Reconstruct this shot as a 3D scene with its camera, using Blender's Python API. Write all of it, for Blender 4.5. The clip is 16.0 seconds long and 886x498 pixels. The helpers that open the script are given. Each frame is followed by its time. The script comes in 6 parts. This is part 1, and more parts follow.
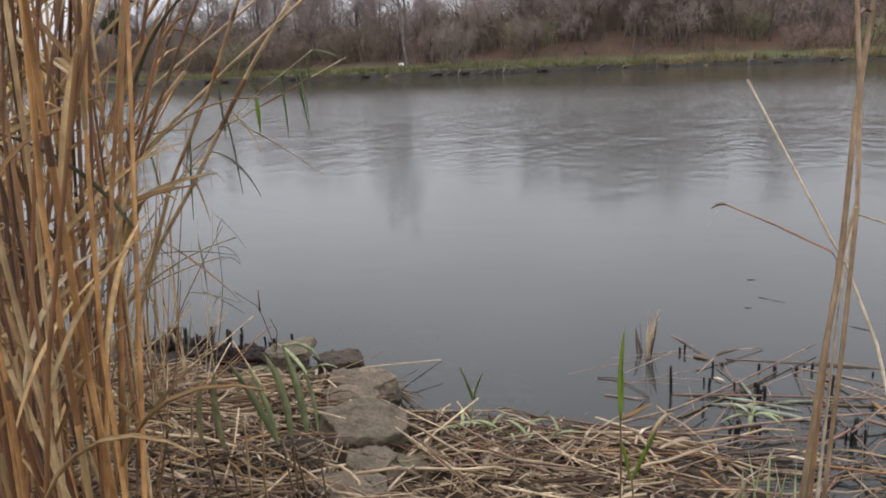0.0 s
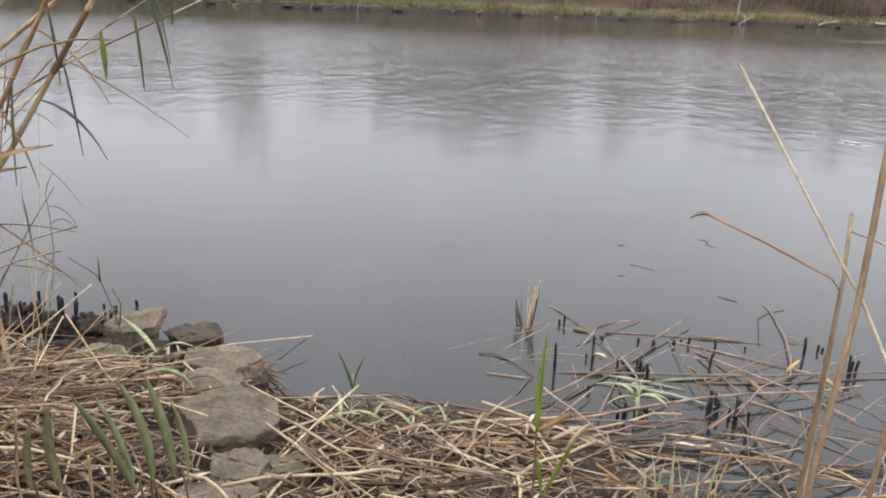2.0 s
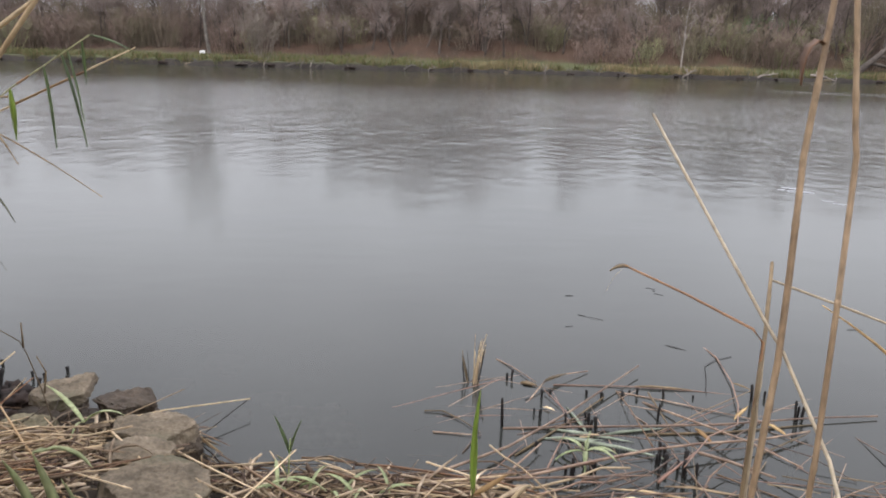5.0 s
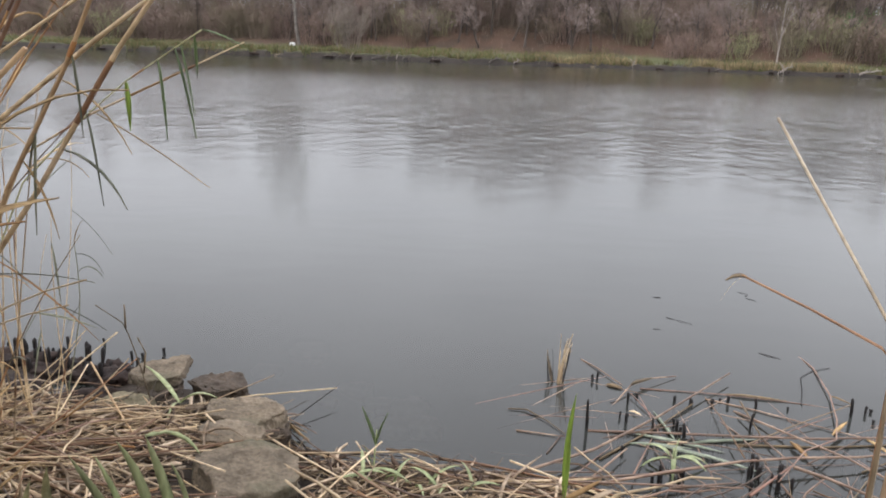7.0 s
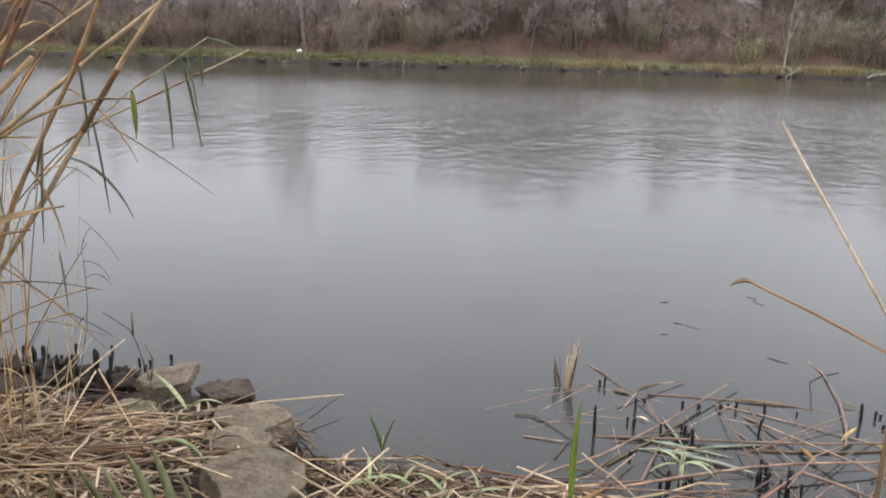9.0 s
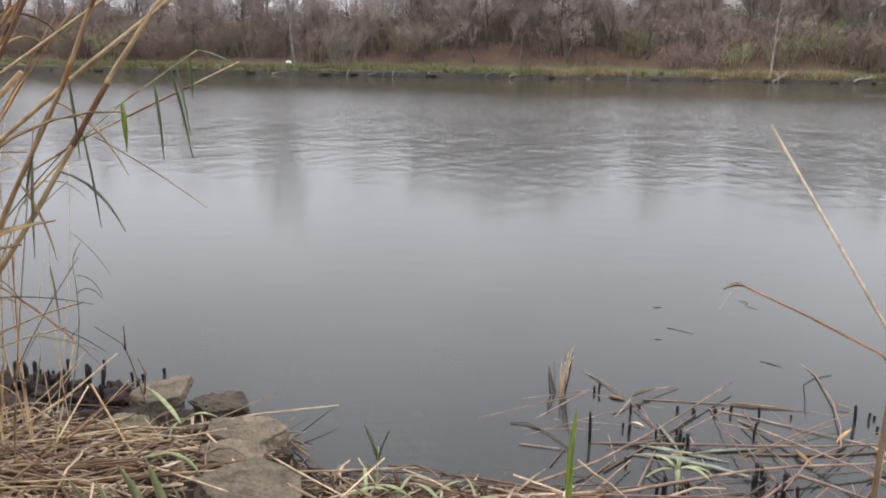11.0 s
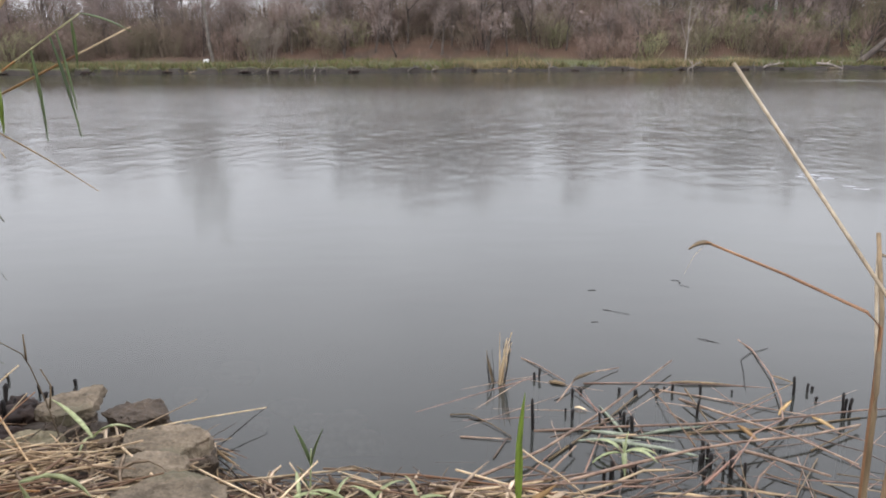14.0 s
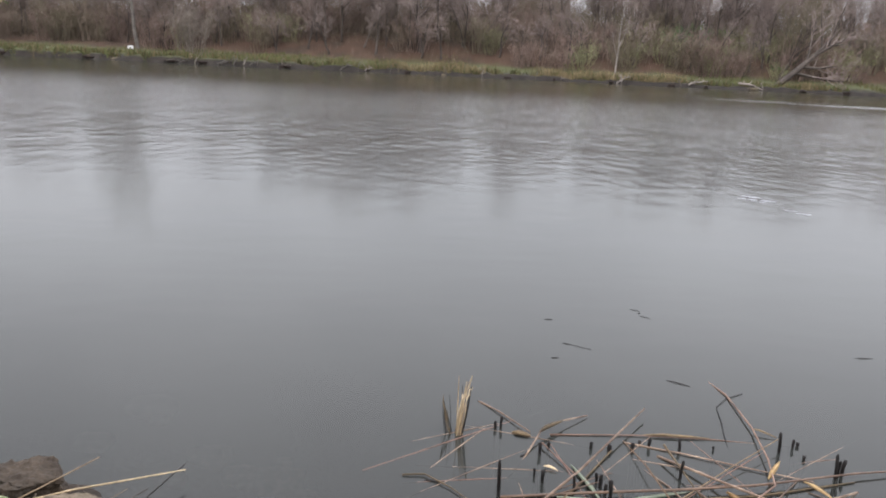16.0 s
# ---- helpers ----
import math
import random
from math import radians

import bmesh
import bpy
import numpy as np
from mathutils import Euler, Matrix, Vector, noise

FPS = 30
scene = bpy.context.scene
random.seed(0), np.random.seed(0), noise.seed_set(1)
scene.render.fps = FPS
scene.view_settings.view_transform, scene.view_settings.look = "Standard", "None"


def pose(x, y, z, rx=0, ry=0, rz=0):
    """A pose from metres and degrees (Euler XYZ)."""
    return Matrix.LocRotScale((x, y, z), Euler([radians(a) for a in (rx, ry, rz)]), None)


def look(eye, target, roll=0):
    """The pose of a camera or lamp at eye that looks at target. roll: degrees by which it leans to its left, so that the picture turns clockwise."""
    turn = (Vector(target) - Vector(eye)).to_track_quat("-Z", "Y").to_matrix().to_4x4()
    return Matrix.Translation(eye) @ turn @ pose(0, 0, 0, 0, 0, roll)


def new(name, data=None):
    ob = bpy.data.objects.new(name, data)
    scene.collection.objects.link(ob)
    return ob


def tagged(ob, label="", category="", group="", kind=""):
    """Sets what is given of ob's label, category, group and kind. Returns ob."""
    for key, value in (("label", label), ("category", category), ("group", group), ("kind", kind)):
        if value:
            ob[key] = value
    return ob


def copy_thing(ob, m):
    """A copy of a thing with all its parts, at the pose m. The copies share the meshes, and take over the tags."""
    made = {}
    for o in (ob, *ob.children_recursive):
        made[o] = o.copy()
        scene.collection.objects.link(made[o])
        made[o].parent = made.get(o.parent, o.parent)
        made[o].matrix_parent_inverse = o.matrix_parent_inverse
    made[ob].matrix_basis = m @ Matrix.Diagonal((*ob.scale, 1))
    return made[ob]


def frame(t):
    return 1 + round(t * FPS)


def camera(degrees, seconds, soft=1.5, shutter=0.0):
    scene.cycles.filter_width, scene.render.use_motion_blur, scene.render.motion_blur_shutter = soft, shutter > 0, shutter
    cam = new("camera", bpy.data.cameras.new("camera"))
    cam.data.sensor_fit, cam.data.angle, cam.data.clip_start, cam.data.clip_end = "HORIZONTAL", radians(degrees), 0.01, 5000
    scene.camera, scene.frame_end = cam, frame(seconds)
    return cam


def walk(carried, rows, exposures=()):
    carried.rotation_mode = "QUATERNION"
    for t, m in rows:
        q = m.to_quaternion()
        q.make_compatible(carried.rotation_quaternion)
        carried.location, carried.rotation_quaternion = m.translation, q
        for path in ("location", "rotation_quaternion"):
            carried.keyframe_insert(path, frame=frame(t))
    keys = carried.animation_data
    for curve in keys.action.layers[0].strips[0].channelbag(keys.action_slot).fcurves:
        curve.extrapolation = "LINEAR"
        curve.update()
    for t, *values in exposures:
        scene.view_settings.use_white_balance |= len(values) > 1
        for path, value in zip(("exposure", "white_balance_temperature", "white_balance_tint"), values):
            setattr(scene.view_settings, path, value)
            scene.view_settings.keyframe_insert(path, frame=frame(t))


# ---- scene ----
cam = camera(58.0, 16.0, soft=1.9)
PATH = [
    (0, (0.847, 0.274, 1.189), (0.238, 2.124, 0.735), -2.3),
    (0.5, (0.838, 0.297, 1.181), (0.189, 2.136, 0.74), -4.1),
    (1, (0.739, 0.382, 1.186), (0.253, 2.267, 0.73), 4.5),
    (1.5, (0.636, 0.473, 1.203), (0.167, 2.364, 0.75), 3.8),
    (2, (0.677, 0.517, 1.21), (0.445, 2.413, 0.615), 2.1),
    (2.5, (0.717, 0.555, 1.212), (0.275, 2.473, 0.858), 0.5),
    (3, (0.735, 0.574, 1.203), (0.302, 2.495, 0.853), -1.1),
    (3.5, (0.738, 0.569, 1.204), (0.573, 2.522, 0.806), 2.0),
    (3.7, (0.732, 0.543, 1.214), (0.617, 2.499, 0.81), 2.3),
    (5.8, (0.72, 0.577, 1.202), (0.576, 2.511, 0.715), 1.2),
    (6, (0.714, 0.577, 1.208), (0.573, 2.516, 0.739), 1.5),
    (6.5, (0.694, 0.578, 1.212), (0.434, 2.505, 0.741), 1.5),
    (7, (0.69, 0.575, 1.211), (0.362, 2.487, 0.725), 2.0),
    (7.5, (0.69, 0.576, 1.21), (0.336, 2.483, 0.72), 2.7),
    (8, (0.693, 0.578, 1.21), (0.315, 2.481, 0.724), 2.1),
    (8.5, (0.694, 0.579, 1.21), (0.351, 2.489, 0.728), 2.2),
    (9, (0.695, 0.576, 1.212), (0.347, 2.488, 0.739), 1.6),
    (9.5, (0.694, 0.576, 1.211), (0.349, 2.49, 0.743), 1.3),
    (12, (0.693, 0.574, 1.212), (0.365, 2.496, 0.767), 0.7),
    (12.5, (0.688, 0.565, 1.188), (0.322, 2.464, 0.678), 1.3),
    (13, (0.661, 0.588, 1.174), (0.323, 2.469, 0.583), -0.1),
    (13.5, (0.653, 0.596, 1.178), (0.472, 2.526, 0.685), 1.6),
    (14, (0.676, 0.696, 1.153), (0.52, 2.636, 0.691), -0.4),
    (14.5, (0.679, 0.858, 1.162), (0.464, 2.8, 0.736), -0.5),
    (15, (0.655, 0.931, 1.15), (0.518, 2.859, 0.639), 1.6),
    (15.5, (0.574, 1.028, 1.161), (0.517, 2.961, 0.653), 1.7),
    (16, (0.553, 1.06, 1.159), (0.581, 3.008, 0.705), 2.8),
]
walk(cam, [(t, look(eye, target, roll)) for t, eye, target, roll in PATH], exposures=[(0.0, -0.2), (0.6, -0.14), (1.0, -0.04), (1.5, -0.02), (2.2, 0.38), (2.6, 0.38), (3.0, 0.15), (3.5, 0.09), (6.0, 0.15), (7.0, 0.2), (12.0, 0.17), (12.5, 0.17), (12.95, 0.38), (13.5, 0.48), (14.0, 0.25), (14.5, 0.12), (16.0, 0.1)])

# ---- sky and light: bright overcast ----
world = bpy.data.worlds.new("overcast_sky")
scene.world = world
world.use_nodes = True
wn, wl = world.node_tree.nodes, world.node_tree.links
sky = wn.new("ShaderNodeTexSky")
sky.sky_type, sky.sun_disc = "NISHITA", False
sky.sun_elevation, sky.sun_rotation = radians(38), radians(200)
cloud = wn.new("ShaderNodeTexNoise")
cloud.inputs["Scale"].default_value, cloud.inputs["Detail"].default_value = 2.2, 4
veil = wn.new("ShaderNodeValToRGB")
veil.color_ramp.elements[0].position, veil.color_ramp.elements[0].color = 0.3, (12.8, 12.85, 14.1, 1)
veil.color_ramp.elements[1].position, veil.color_ramp.elements[1].color = 0.75, (16.1, 16.15, 17.5, 1)
cover = wn.new("ShaderNodeMix")
cover.data_type = "RGBA"
cover.inputs["Factor"].default_value = 0.93
wl.new(cloud.outputs["Fac"], veil.inputs["Fac"])
wl.new(sky.outputs["Color"], cover.inputs["A"])
# an overcast sky brightens from the horizon to the zenith
coord, part_z, climb = wn.new("ShaderNodeTexCoord"), wn.new("ShaderNodeSeparateXYZ"), wn.new("ShaderNodeMapRange")
climb.inputs["From Min"].default_value, climb.inputs["From Max"].default_value = 0.0, 0.6
climb.inputs["To Min"].default_value, climb.inputs["To Max"].default_value = 0.58, 1.28
lift = wn.new("ShaderNodeVectorMath")
lift.operation = "SCALE"
wl.new(coord.outputs["Generated"], part_z.inputs["Vector"])
wl.new(part_z.outputs["Z"], climb.inputs["Value"])
wl.new(veil.outputs["Color"], lift.inputs[0])
wl.new(climb.outputs["Result"], lift.inputs["Scale"])
wl.new(lift.outputs["Vector"], cover.inputs["B"])
wl.new(cover.outputs["Result"], wn["Background"].inputs["Color"])
wn["Background"].inputs["Strength"].default_value = 0.104

sun = new("sun", bpy.data.lights.new("sun", "SUN"))
sun.data.energy, sun.data.angle, sun.data.color = 1.1, radians(50), (1.0, 0.96, 0.9)
sun.matrix_world = look((-12, -30, 34), (0, 0, 0))


# ---- materials ----
def material(name, colours, scale=8.0, rough=0.8, bump=0.3, stretch=(1, 1, 1), per="object", vary=0.25, fine=6.0, spec=0.3,
             stain=None, through_light=0.0):
    """Two colours mixed by a coarse and a fine noise, brightness varied piece by piece, fine relief."""
    m = bpy.data.materials.new(name)
    m.use_nodes = True
    n, l = m.node_tree.nodes, m.node_tree.links
    b = n["Principled BSDF"]
    b.inputs["Roughness"].default_value = rough
    b.inputs["Specular IOR Level"].default_value = spec
    co = n.new("ShaderNodeTexCoord")
    mp = n.new("ShaderNodeMapping")
    mp.inputs["Scale"].default_value = stretch
    l.new(co.outputs["Object"], mp.inputs["Vector"])
    coarse, grain = n.new("ShaderNodeTexNoise"), n.new("ShaderNodeTexNoise")
    for tex, s, d in ((coarse, scale, 5), (grain, scale * fine, 6)):
        tex.inputs["Scale"].default_value, tex.inputs["Detail"].default_value = s, d
        l.new(mp.outputs["Vector"], tex.inputs["Vector"])
    ramp = n.new("ShaderNodeValToRGB")
    ramp.color_ramp.elements[0].position, ramp.color_ramp.elements[1].position = 0.32, 0.68
    ramp.color_ramp.elements[0].color = (*colours[0], 1)
    ramp.color_ramp.elements[1].color = (*colours[1], 1)
    l.new(coarse.outputs["Fac"], ramp.inputs["Fac"])
    speck = n.new("ShaderNodeMapRange")
    speck.inputs["To Min"].default_value, speck.inputs["To Max"].default_value = 0.62, 1.3
    speck.inputs["From Min"].default_value, speck.inputs["From Max"].default_value = 0.25, 0.75
    l.new(grain.outputs["Fac"], speck.inputs["Value"])
    if per == "island":
        rnd = n.new("ShaderNodeNewGeometry").outputs["Random Per Island"]
    else:
        rnd = n.new("ShaderNodeObjectInfo").outputs["Random"]
    piece = n.new("ShaderNodeMapRange")
    piece.inputs["To Min"].default_value, piece.inputs["To Max"].default_value = 1 - vary, 1 + vary
    l.new(rnd, piece.inputs["Value"])
    mul = n.new("ShaderNodeMath")
    mul.operation = "MULTIPLY"
    l.new(speck.outputs["Result"], mul.inputs[0])
    l.new(piece.outputs["Result"], mul.inputs[1])
    col = n.new("ShaderNodeMix")
    col.data_type, col.blend_type = "RGBA", "MULTIPLY"
    col.inputs["Factor"].default_value = 1
    l.new(ramp.outputs["Color"], col.inputs["A"])
    l.new(mul.outputs["Value"], col.inputs["B"])
    out = col.outputs["Result"]
    if len(colours) > 2:
        # some pieces take a third colour
        pick = n.new("ShaderNodeMath")
        pick.operation, pick.inputs[1].default_value = "MULTIPLY", 7.31
        l.new(rnd, pick.inputs[0])
        frac = n.new("ShaderNodeMath")
        frac.operation = "FRACT"
        l.new(pick.outputs["Value"], frac.inputs[0])
        mix = n.new("ShaderNodeMix")
        mix.data_type = "RGBA"
        mix.inputs["B"].default_value = (*colours[2], 1)
        sharp = n.new("ShaderNodeMapRange")
        sharp.inputs["From Min"].default_value, sharp.inputs["From Max"].default_value = 0.5, 0.8
        l.new(frac.outputs["Value"], sharp.inputs["Value"])
        l.new(sharp.outputs["Result"], mix.inputs["Factor"])
        l.new(out, mix.inputs["A"])
        out = mix.outputs["Result"]
    if stain:
        patch = n.new("ShaderNodeTexNoise")
        patch.inputs["Scale"].default_value, patch.inputs["Detail"].default_value = scale * 0.45, 7
        l.new(co.outputs["Object"], patch.inputs["Vector"])
        edge = n.new("ShaderNodeMapRange")
        edge.inputs["From Min"].default_value, edge.inputs["From Max"].default_value = 0.52, 0.66
        edge.inputs["To Max"].default_value = 0.75
        l.new(patch.outputs["Fac"], edge.inputs["Value"])
        mix = n.new("ShaderNodeMix")
        mix.data_type = "RGBA"
        mix.inputs["B"].default_value = (*stain, 1)
        l.new(edge.outputs["Result"], mix.inputs["Factor"])
        l.new(out, mix.inputs["A"])
        out = mix.outputs["Result"]
    l.new(out, b.inputs["Base Color"])
    if bump:
        bp = n.new("ShaderNodeBump")
        bp.inputs["Strength"].default_value, bp.inputs["Distance"].default_value = bump, 0.4 / (scale * fine)
        l.new(grain.outputs["Fac"], bp.inputs["Height"])
        l.new(bp.outputs["Normal"], b.inputs["Normal"])
    if through_light:
        tr, ms = n.new("ShaderNodeBsdfTranslucent"), n.new("ShaderNodeMixShader")
        ms.inputs["Fac"].default_value = through_light
        l.new(out, tr.inputs["Color"])
        l.new(b.outputs["BSDF"], ms.inputs[1])
        l.new(tr.outputs["BSDF"], ms.inputs[2])
        l.new(ms.outputs["Shader"], n["Material Output"].inputs["Surface"])
    return m


REED = material("dry_reed", [(0.32, 0.21, 0.1), (0.6, 0.445, 0.245), (0.25, 0.12, 0.055)], 9, 0.55, 0.25, (1, 1, 0.8), vary=0.3, spec=0.4)
REED_RED = material("red_brown_reed", [(0.26, 0.122, 0.043), (0.48, 0.272, 0.105), (0.15, 0.072, 0.033)], 9, 0.5, 0.25, (1, 1, 0.7), vary=0.3, spec=0.4)
REED_PALE = material("pale_reed", [(0.42, 0.305, 0.165), (0.68, 0.54, 0.35)], 9, 0.55, 0.2, (1, 1, 0.8), vary=0.2, spec=0.4)
REED_DARK = material("dark_reed", [(0.10, 0.075, 0.045), (0.2, 0.14, 0.075)], 12, 0.6, 0.3, (1, 1, 0.3), vary=0.3)
DRY_LEAF = material("dry_reed_leaf", [(0.35, 0.225, 0.1), (0.56, 0.395, 0.195), (0.26, 0.145, 0.06)], 14, 0.7, 0.3, (1, 1, 0.2), vary=0.3, through_light=0.2)
GREY_LEAF = material("grey_green_leaf", [(0.11, 0.12, 0.075), (0.22, 0.215, 0.14)], 14, 0.6, 0.3, (1, 1, 0.2), vary=0.3, through_light=0.2)
GREEN_LEAF = material("green_leaf", [(0.31, 0.37, 0.18), (0.52, 0.56, 0.32)], 18, 0.5, 0.25, (1, 1, 0.15), vary=0.2, through_light=0.3)
FADED_GREEN = material("faded_green_leaf", [(0.42, 0.41, 0.22), (0.58, 0.57, 0.36)], 18, 0.55, 0.25, (1, 1, 0.15), vary=0.15, through_light=0.3)
DARK_GREEN = material("dark_green_leaf", [(0.07, 0.11, 0.035), (0.14, 0.19, 0.07)], 18, 0.5, 0.25, (1, 1, 0.15), vary=0.2, through_light=0.2)
SODDEN = material("sodden_leaf", [(0.16, 0.19, 0.13), (0.28, 0.31, 0.23)], 18, 0.4, 0.2, vary=0.2, spec=0.4)
YELLOW_GREEN = material("yellow_green_leaf", [(0.2, 0.3, 0.045), (0.3, 0.4, 0.08)], 18, 0.5, 0.2, (1, 1, 0.15), vary=0.15, through_light=0.3)
STUB = material("wet_black_stub", [(0.006, 0.005, 0.005), (0.018, 0.014, 0.012)], 60, 0.6, 0.5, vary=0.3)
STONE = material("weathered_stone", [(0.108, 0.088, 0.062), (0.24, 0.192, 0.137)], 14, 0.92, 1.6, vary=0.12, fine=7, stain=(0.09, 0.087, 0.055))
SUNKEN = material("silted_stone", [(0.26, 0.17, 0.13), (0.42, 0.32, 0.26)], 9, 0.9, 0.6, vary=0.2)
MUD = material("dark_mud", [(0.014, 0.01, 0.009), (0.04, 0.026, 0.02)], 14, 0.92, 0.8, vary=0.1)
STONE_MOSS = material("mossy_stone", [(0.1, 0.087, 0.053), (0.2, 0.172, 0.112)], 14, 0.9, 1.0, vary=0.1, fine=7, stain=(0.1, 0.1, 0.05))
# for the wet stone, and for dark blocks that stand for shade under slabs
STONE_WET_SHADE = material("dark_wet_and_shaded_stone", [(0.042, 0.031, 0.022), (0.105, 0.08, 0.057)], 14, 0.75, 1.6, vary=0.1, fine=7, stain=(0.035, 0.03, 0.025))
STRAW = material("straw_litter", [(0.17, 0.11, 0.06), (0.52, 0.39, 0.235), (0.04, 0.026, 0.017)], 10, 0.75, 0.2, per="island", vary=0.45)
STRAW_REED = material("bleached_straw", [(0.29, 0.205, 0.12), (0.6, 0.47, 0.3), (0.15, 0.09, 0.05)], 9, 0.65, 0.25, (0.3, 1, 1), vary=0.3)
STEMS = material("broken_stems", [(0.3, 0.21, 0.12), (0.62, 0.49, 0.32), (0.17, 0.1, 0.06)], 10, 0.65, 0.25, vary=0.35)
SCRAP_LEAF = material("withered_scrap", [(0.22, 0.15, 0.09), (0.62, 0.5, 0.36), (0.07, 0.042, 0.028)], 10, 0.75, 0.2, per="island", vary=0.4, through_light=0.15)
WET_REED = material("wet_brown_reed", [(0.085, 0.05, 0.034), (0.25, 0.16, 0.105), (0.06, 0.038, 0.027)], 18, 0.4, 0.25, (0.3, 1, 1), vary=0.3, spec=0.5)
TAN_REED = material("sodden_tan_reed", [(0.16, 0.094, 0.064), (0.42, 0.3, 0.21), (0.25, 0.14, 0.1)], 22, 0.5, 0.3, (0.6, 1, 1), vary=0.25, spec=0.4, stain=(0.07, 0.04, 0.026))
WET_STRAW = material("wet_straw", [(0.09, 0.05, 0.032), (0.26, 0.165, 0.095), (0.045, 0.028, 0.018)], 14, 0.5, 0.2, per="island", vary=0.45)
BROWN_STALK = material("brown_stalk", [(0.155, 0.1, 0.056), (0.34, 0.24, 0.145)], 22, 0.6, 0.4, (1, 1, 0.5), vary=0.1, spec=0.4)
REED_BROWN = material("dark_brown_reed", [(0.14, 0.07, 0.035), (0.28, 0.155, 0.078), (0.085, 0.045, 0.026)], 9, 0.5, 0.25, (1, 1, 0.7), vary=0.3, spec=0.4)
STALK = material("weathered_stalk", [(0.22, 0.17, 0.11), (0.47, 0.395, 0.285)], 22, 0.6, 0.4, (1, 1, 0.5), vary=0.1, spec=0.4)
PALE_FLECK = material("white_flecks", [(0.24, 0.25, 0.265), (0.38, 0.38, 0.4)], 20, 0.9, 0.4, vary=0.25, spec=0.1)
BARK = material("bare_bark", [(0.06, 0.049, 0.043), (0.125, 0.103, 0.088)], 1.2, 0.95, 0.5, vary=0.3)
BARK_PALE = material("pale_bark", [(0.1, 0.088, 0.078), (0.18, 0.16, 0.142)], 1.2, 0.9, 0.5, vary=0.1)
BIRCH = material("birch_bark", [(0.2, 0.17, 0.15), (0.42, 0.37, 0.33)], 1.5, 0.8, 0.4, (1, 1, 2), vary=0.05)
TWIG = material("bare_twigs", [(0.2, 0.157, 0.14), (0.29, 0.237, 0.214)], 0.6, 0.95, 0.0, vary=0.25)
SHRUB = material("brown_shrub_twigs", [(0.175, 0.125, 0.105), (0.25, 0.185, 0.157), (0.165, 0.14, 0.098)], 0.6, 0.95, 0.0, vary=0.3)
SHRUB_GREEN = material("budding_shrub_twigs", [(0.22, 0.22, 0.125), (0.31, 0.3, 0.17)], 0.6, 0.95, 0.0, vary=0.25)
SHRUB_PALE = material("pale_shrub_twigs", [(0.19, 0.16, 0.135), (0.27, 0.23, 0.19)], 0.6, 0.95, 0.0, vary=0.15)
EVERGREEN = material("evergreen_leaf", [(0.03, 0.045, 0.022), (0.06, 0.08, 0.035)], 2, 0.8, 0.0, per="island", vary=0.4)
IVY = material("ivy_leaf", [(0.06, 0.12, 0.035), (0.1, 0.19, 0.06)], 2, 0.6, 0.0, per="island", vary=0.4)
GRASS = material("bank_grass", [(0.075, 0.085, 0.033), (0.12, 0.13, 0.05), (0.17, 0.13, 0.07)], 0.25, 0.9, 0.0, per="island", vary=0.35)
HAY = material("dry_tall_grass", [(0.22, 0.165, 0.09), (0.32, 0.25, 0.14), (0.14, 0.11, 0.06)], 0.4, 0.9, 0.0, per="island", vary=0.3)
ROOF = material("brown_roof_tiles", [(0.05, 0.034, 0.03), (0.078, 0.054, 0.047)], 1.5, 0.8, 0.4, vary=0.15)
PLASTER = material("house_plaster", [(0.22, 0.185, 0.16), (0.3, 0.26, 0.225)], 0.8, 0.9, 0.2, vary=0.1)
PANE = material("dark_window_pane", [(0.03, 0.035, 0.04), (0.05, 0.055, 0.06)], 2, 0.1, 0.0, vary=0.1, spec=0.6)
FRAME = material("white_window_frame", [(0.62, 0.62, 0.6), (0.74, 0.73, 0.7)], 4, 0.5, 0.1, vary=0.05)
BAG = material("white_plastic_bag", [(0.7, 0.7, 0.7), (0.82, 0.82, 0.82)], 6, 0.4, 0.4, vary=0.05)


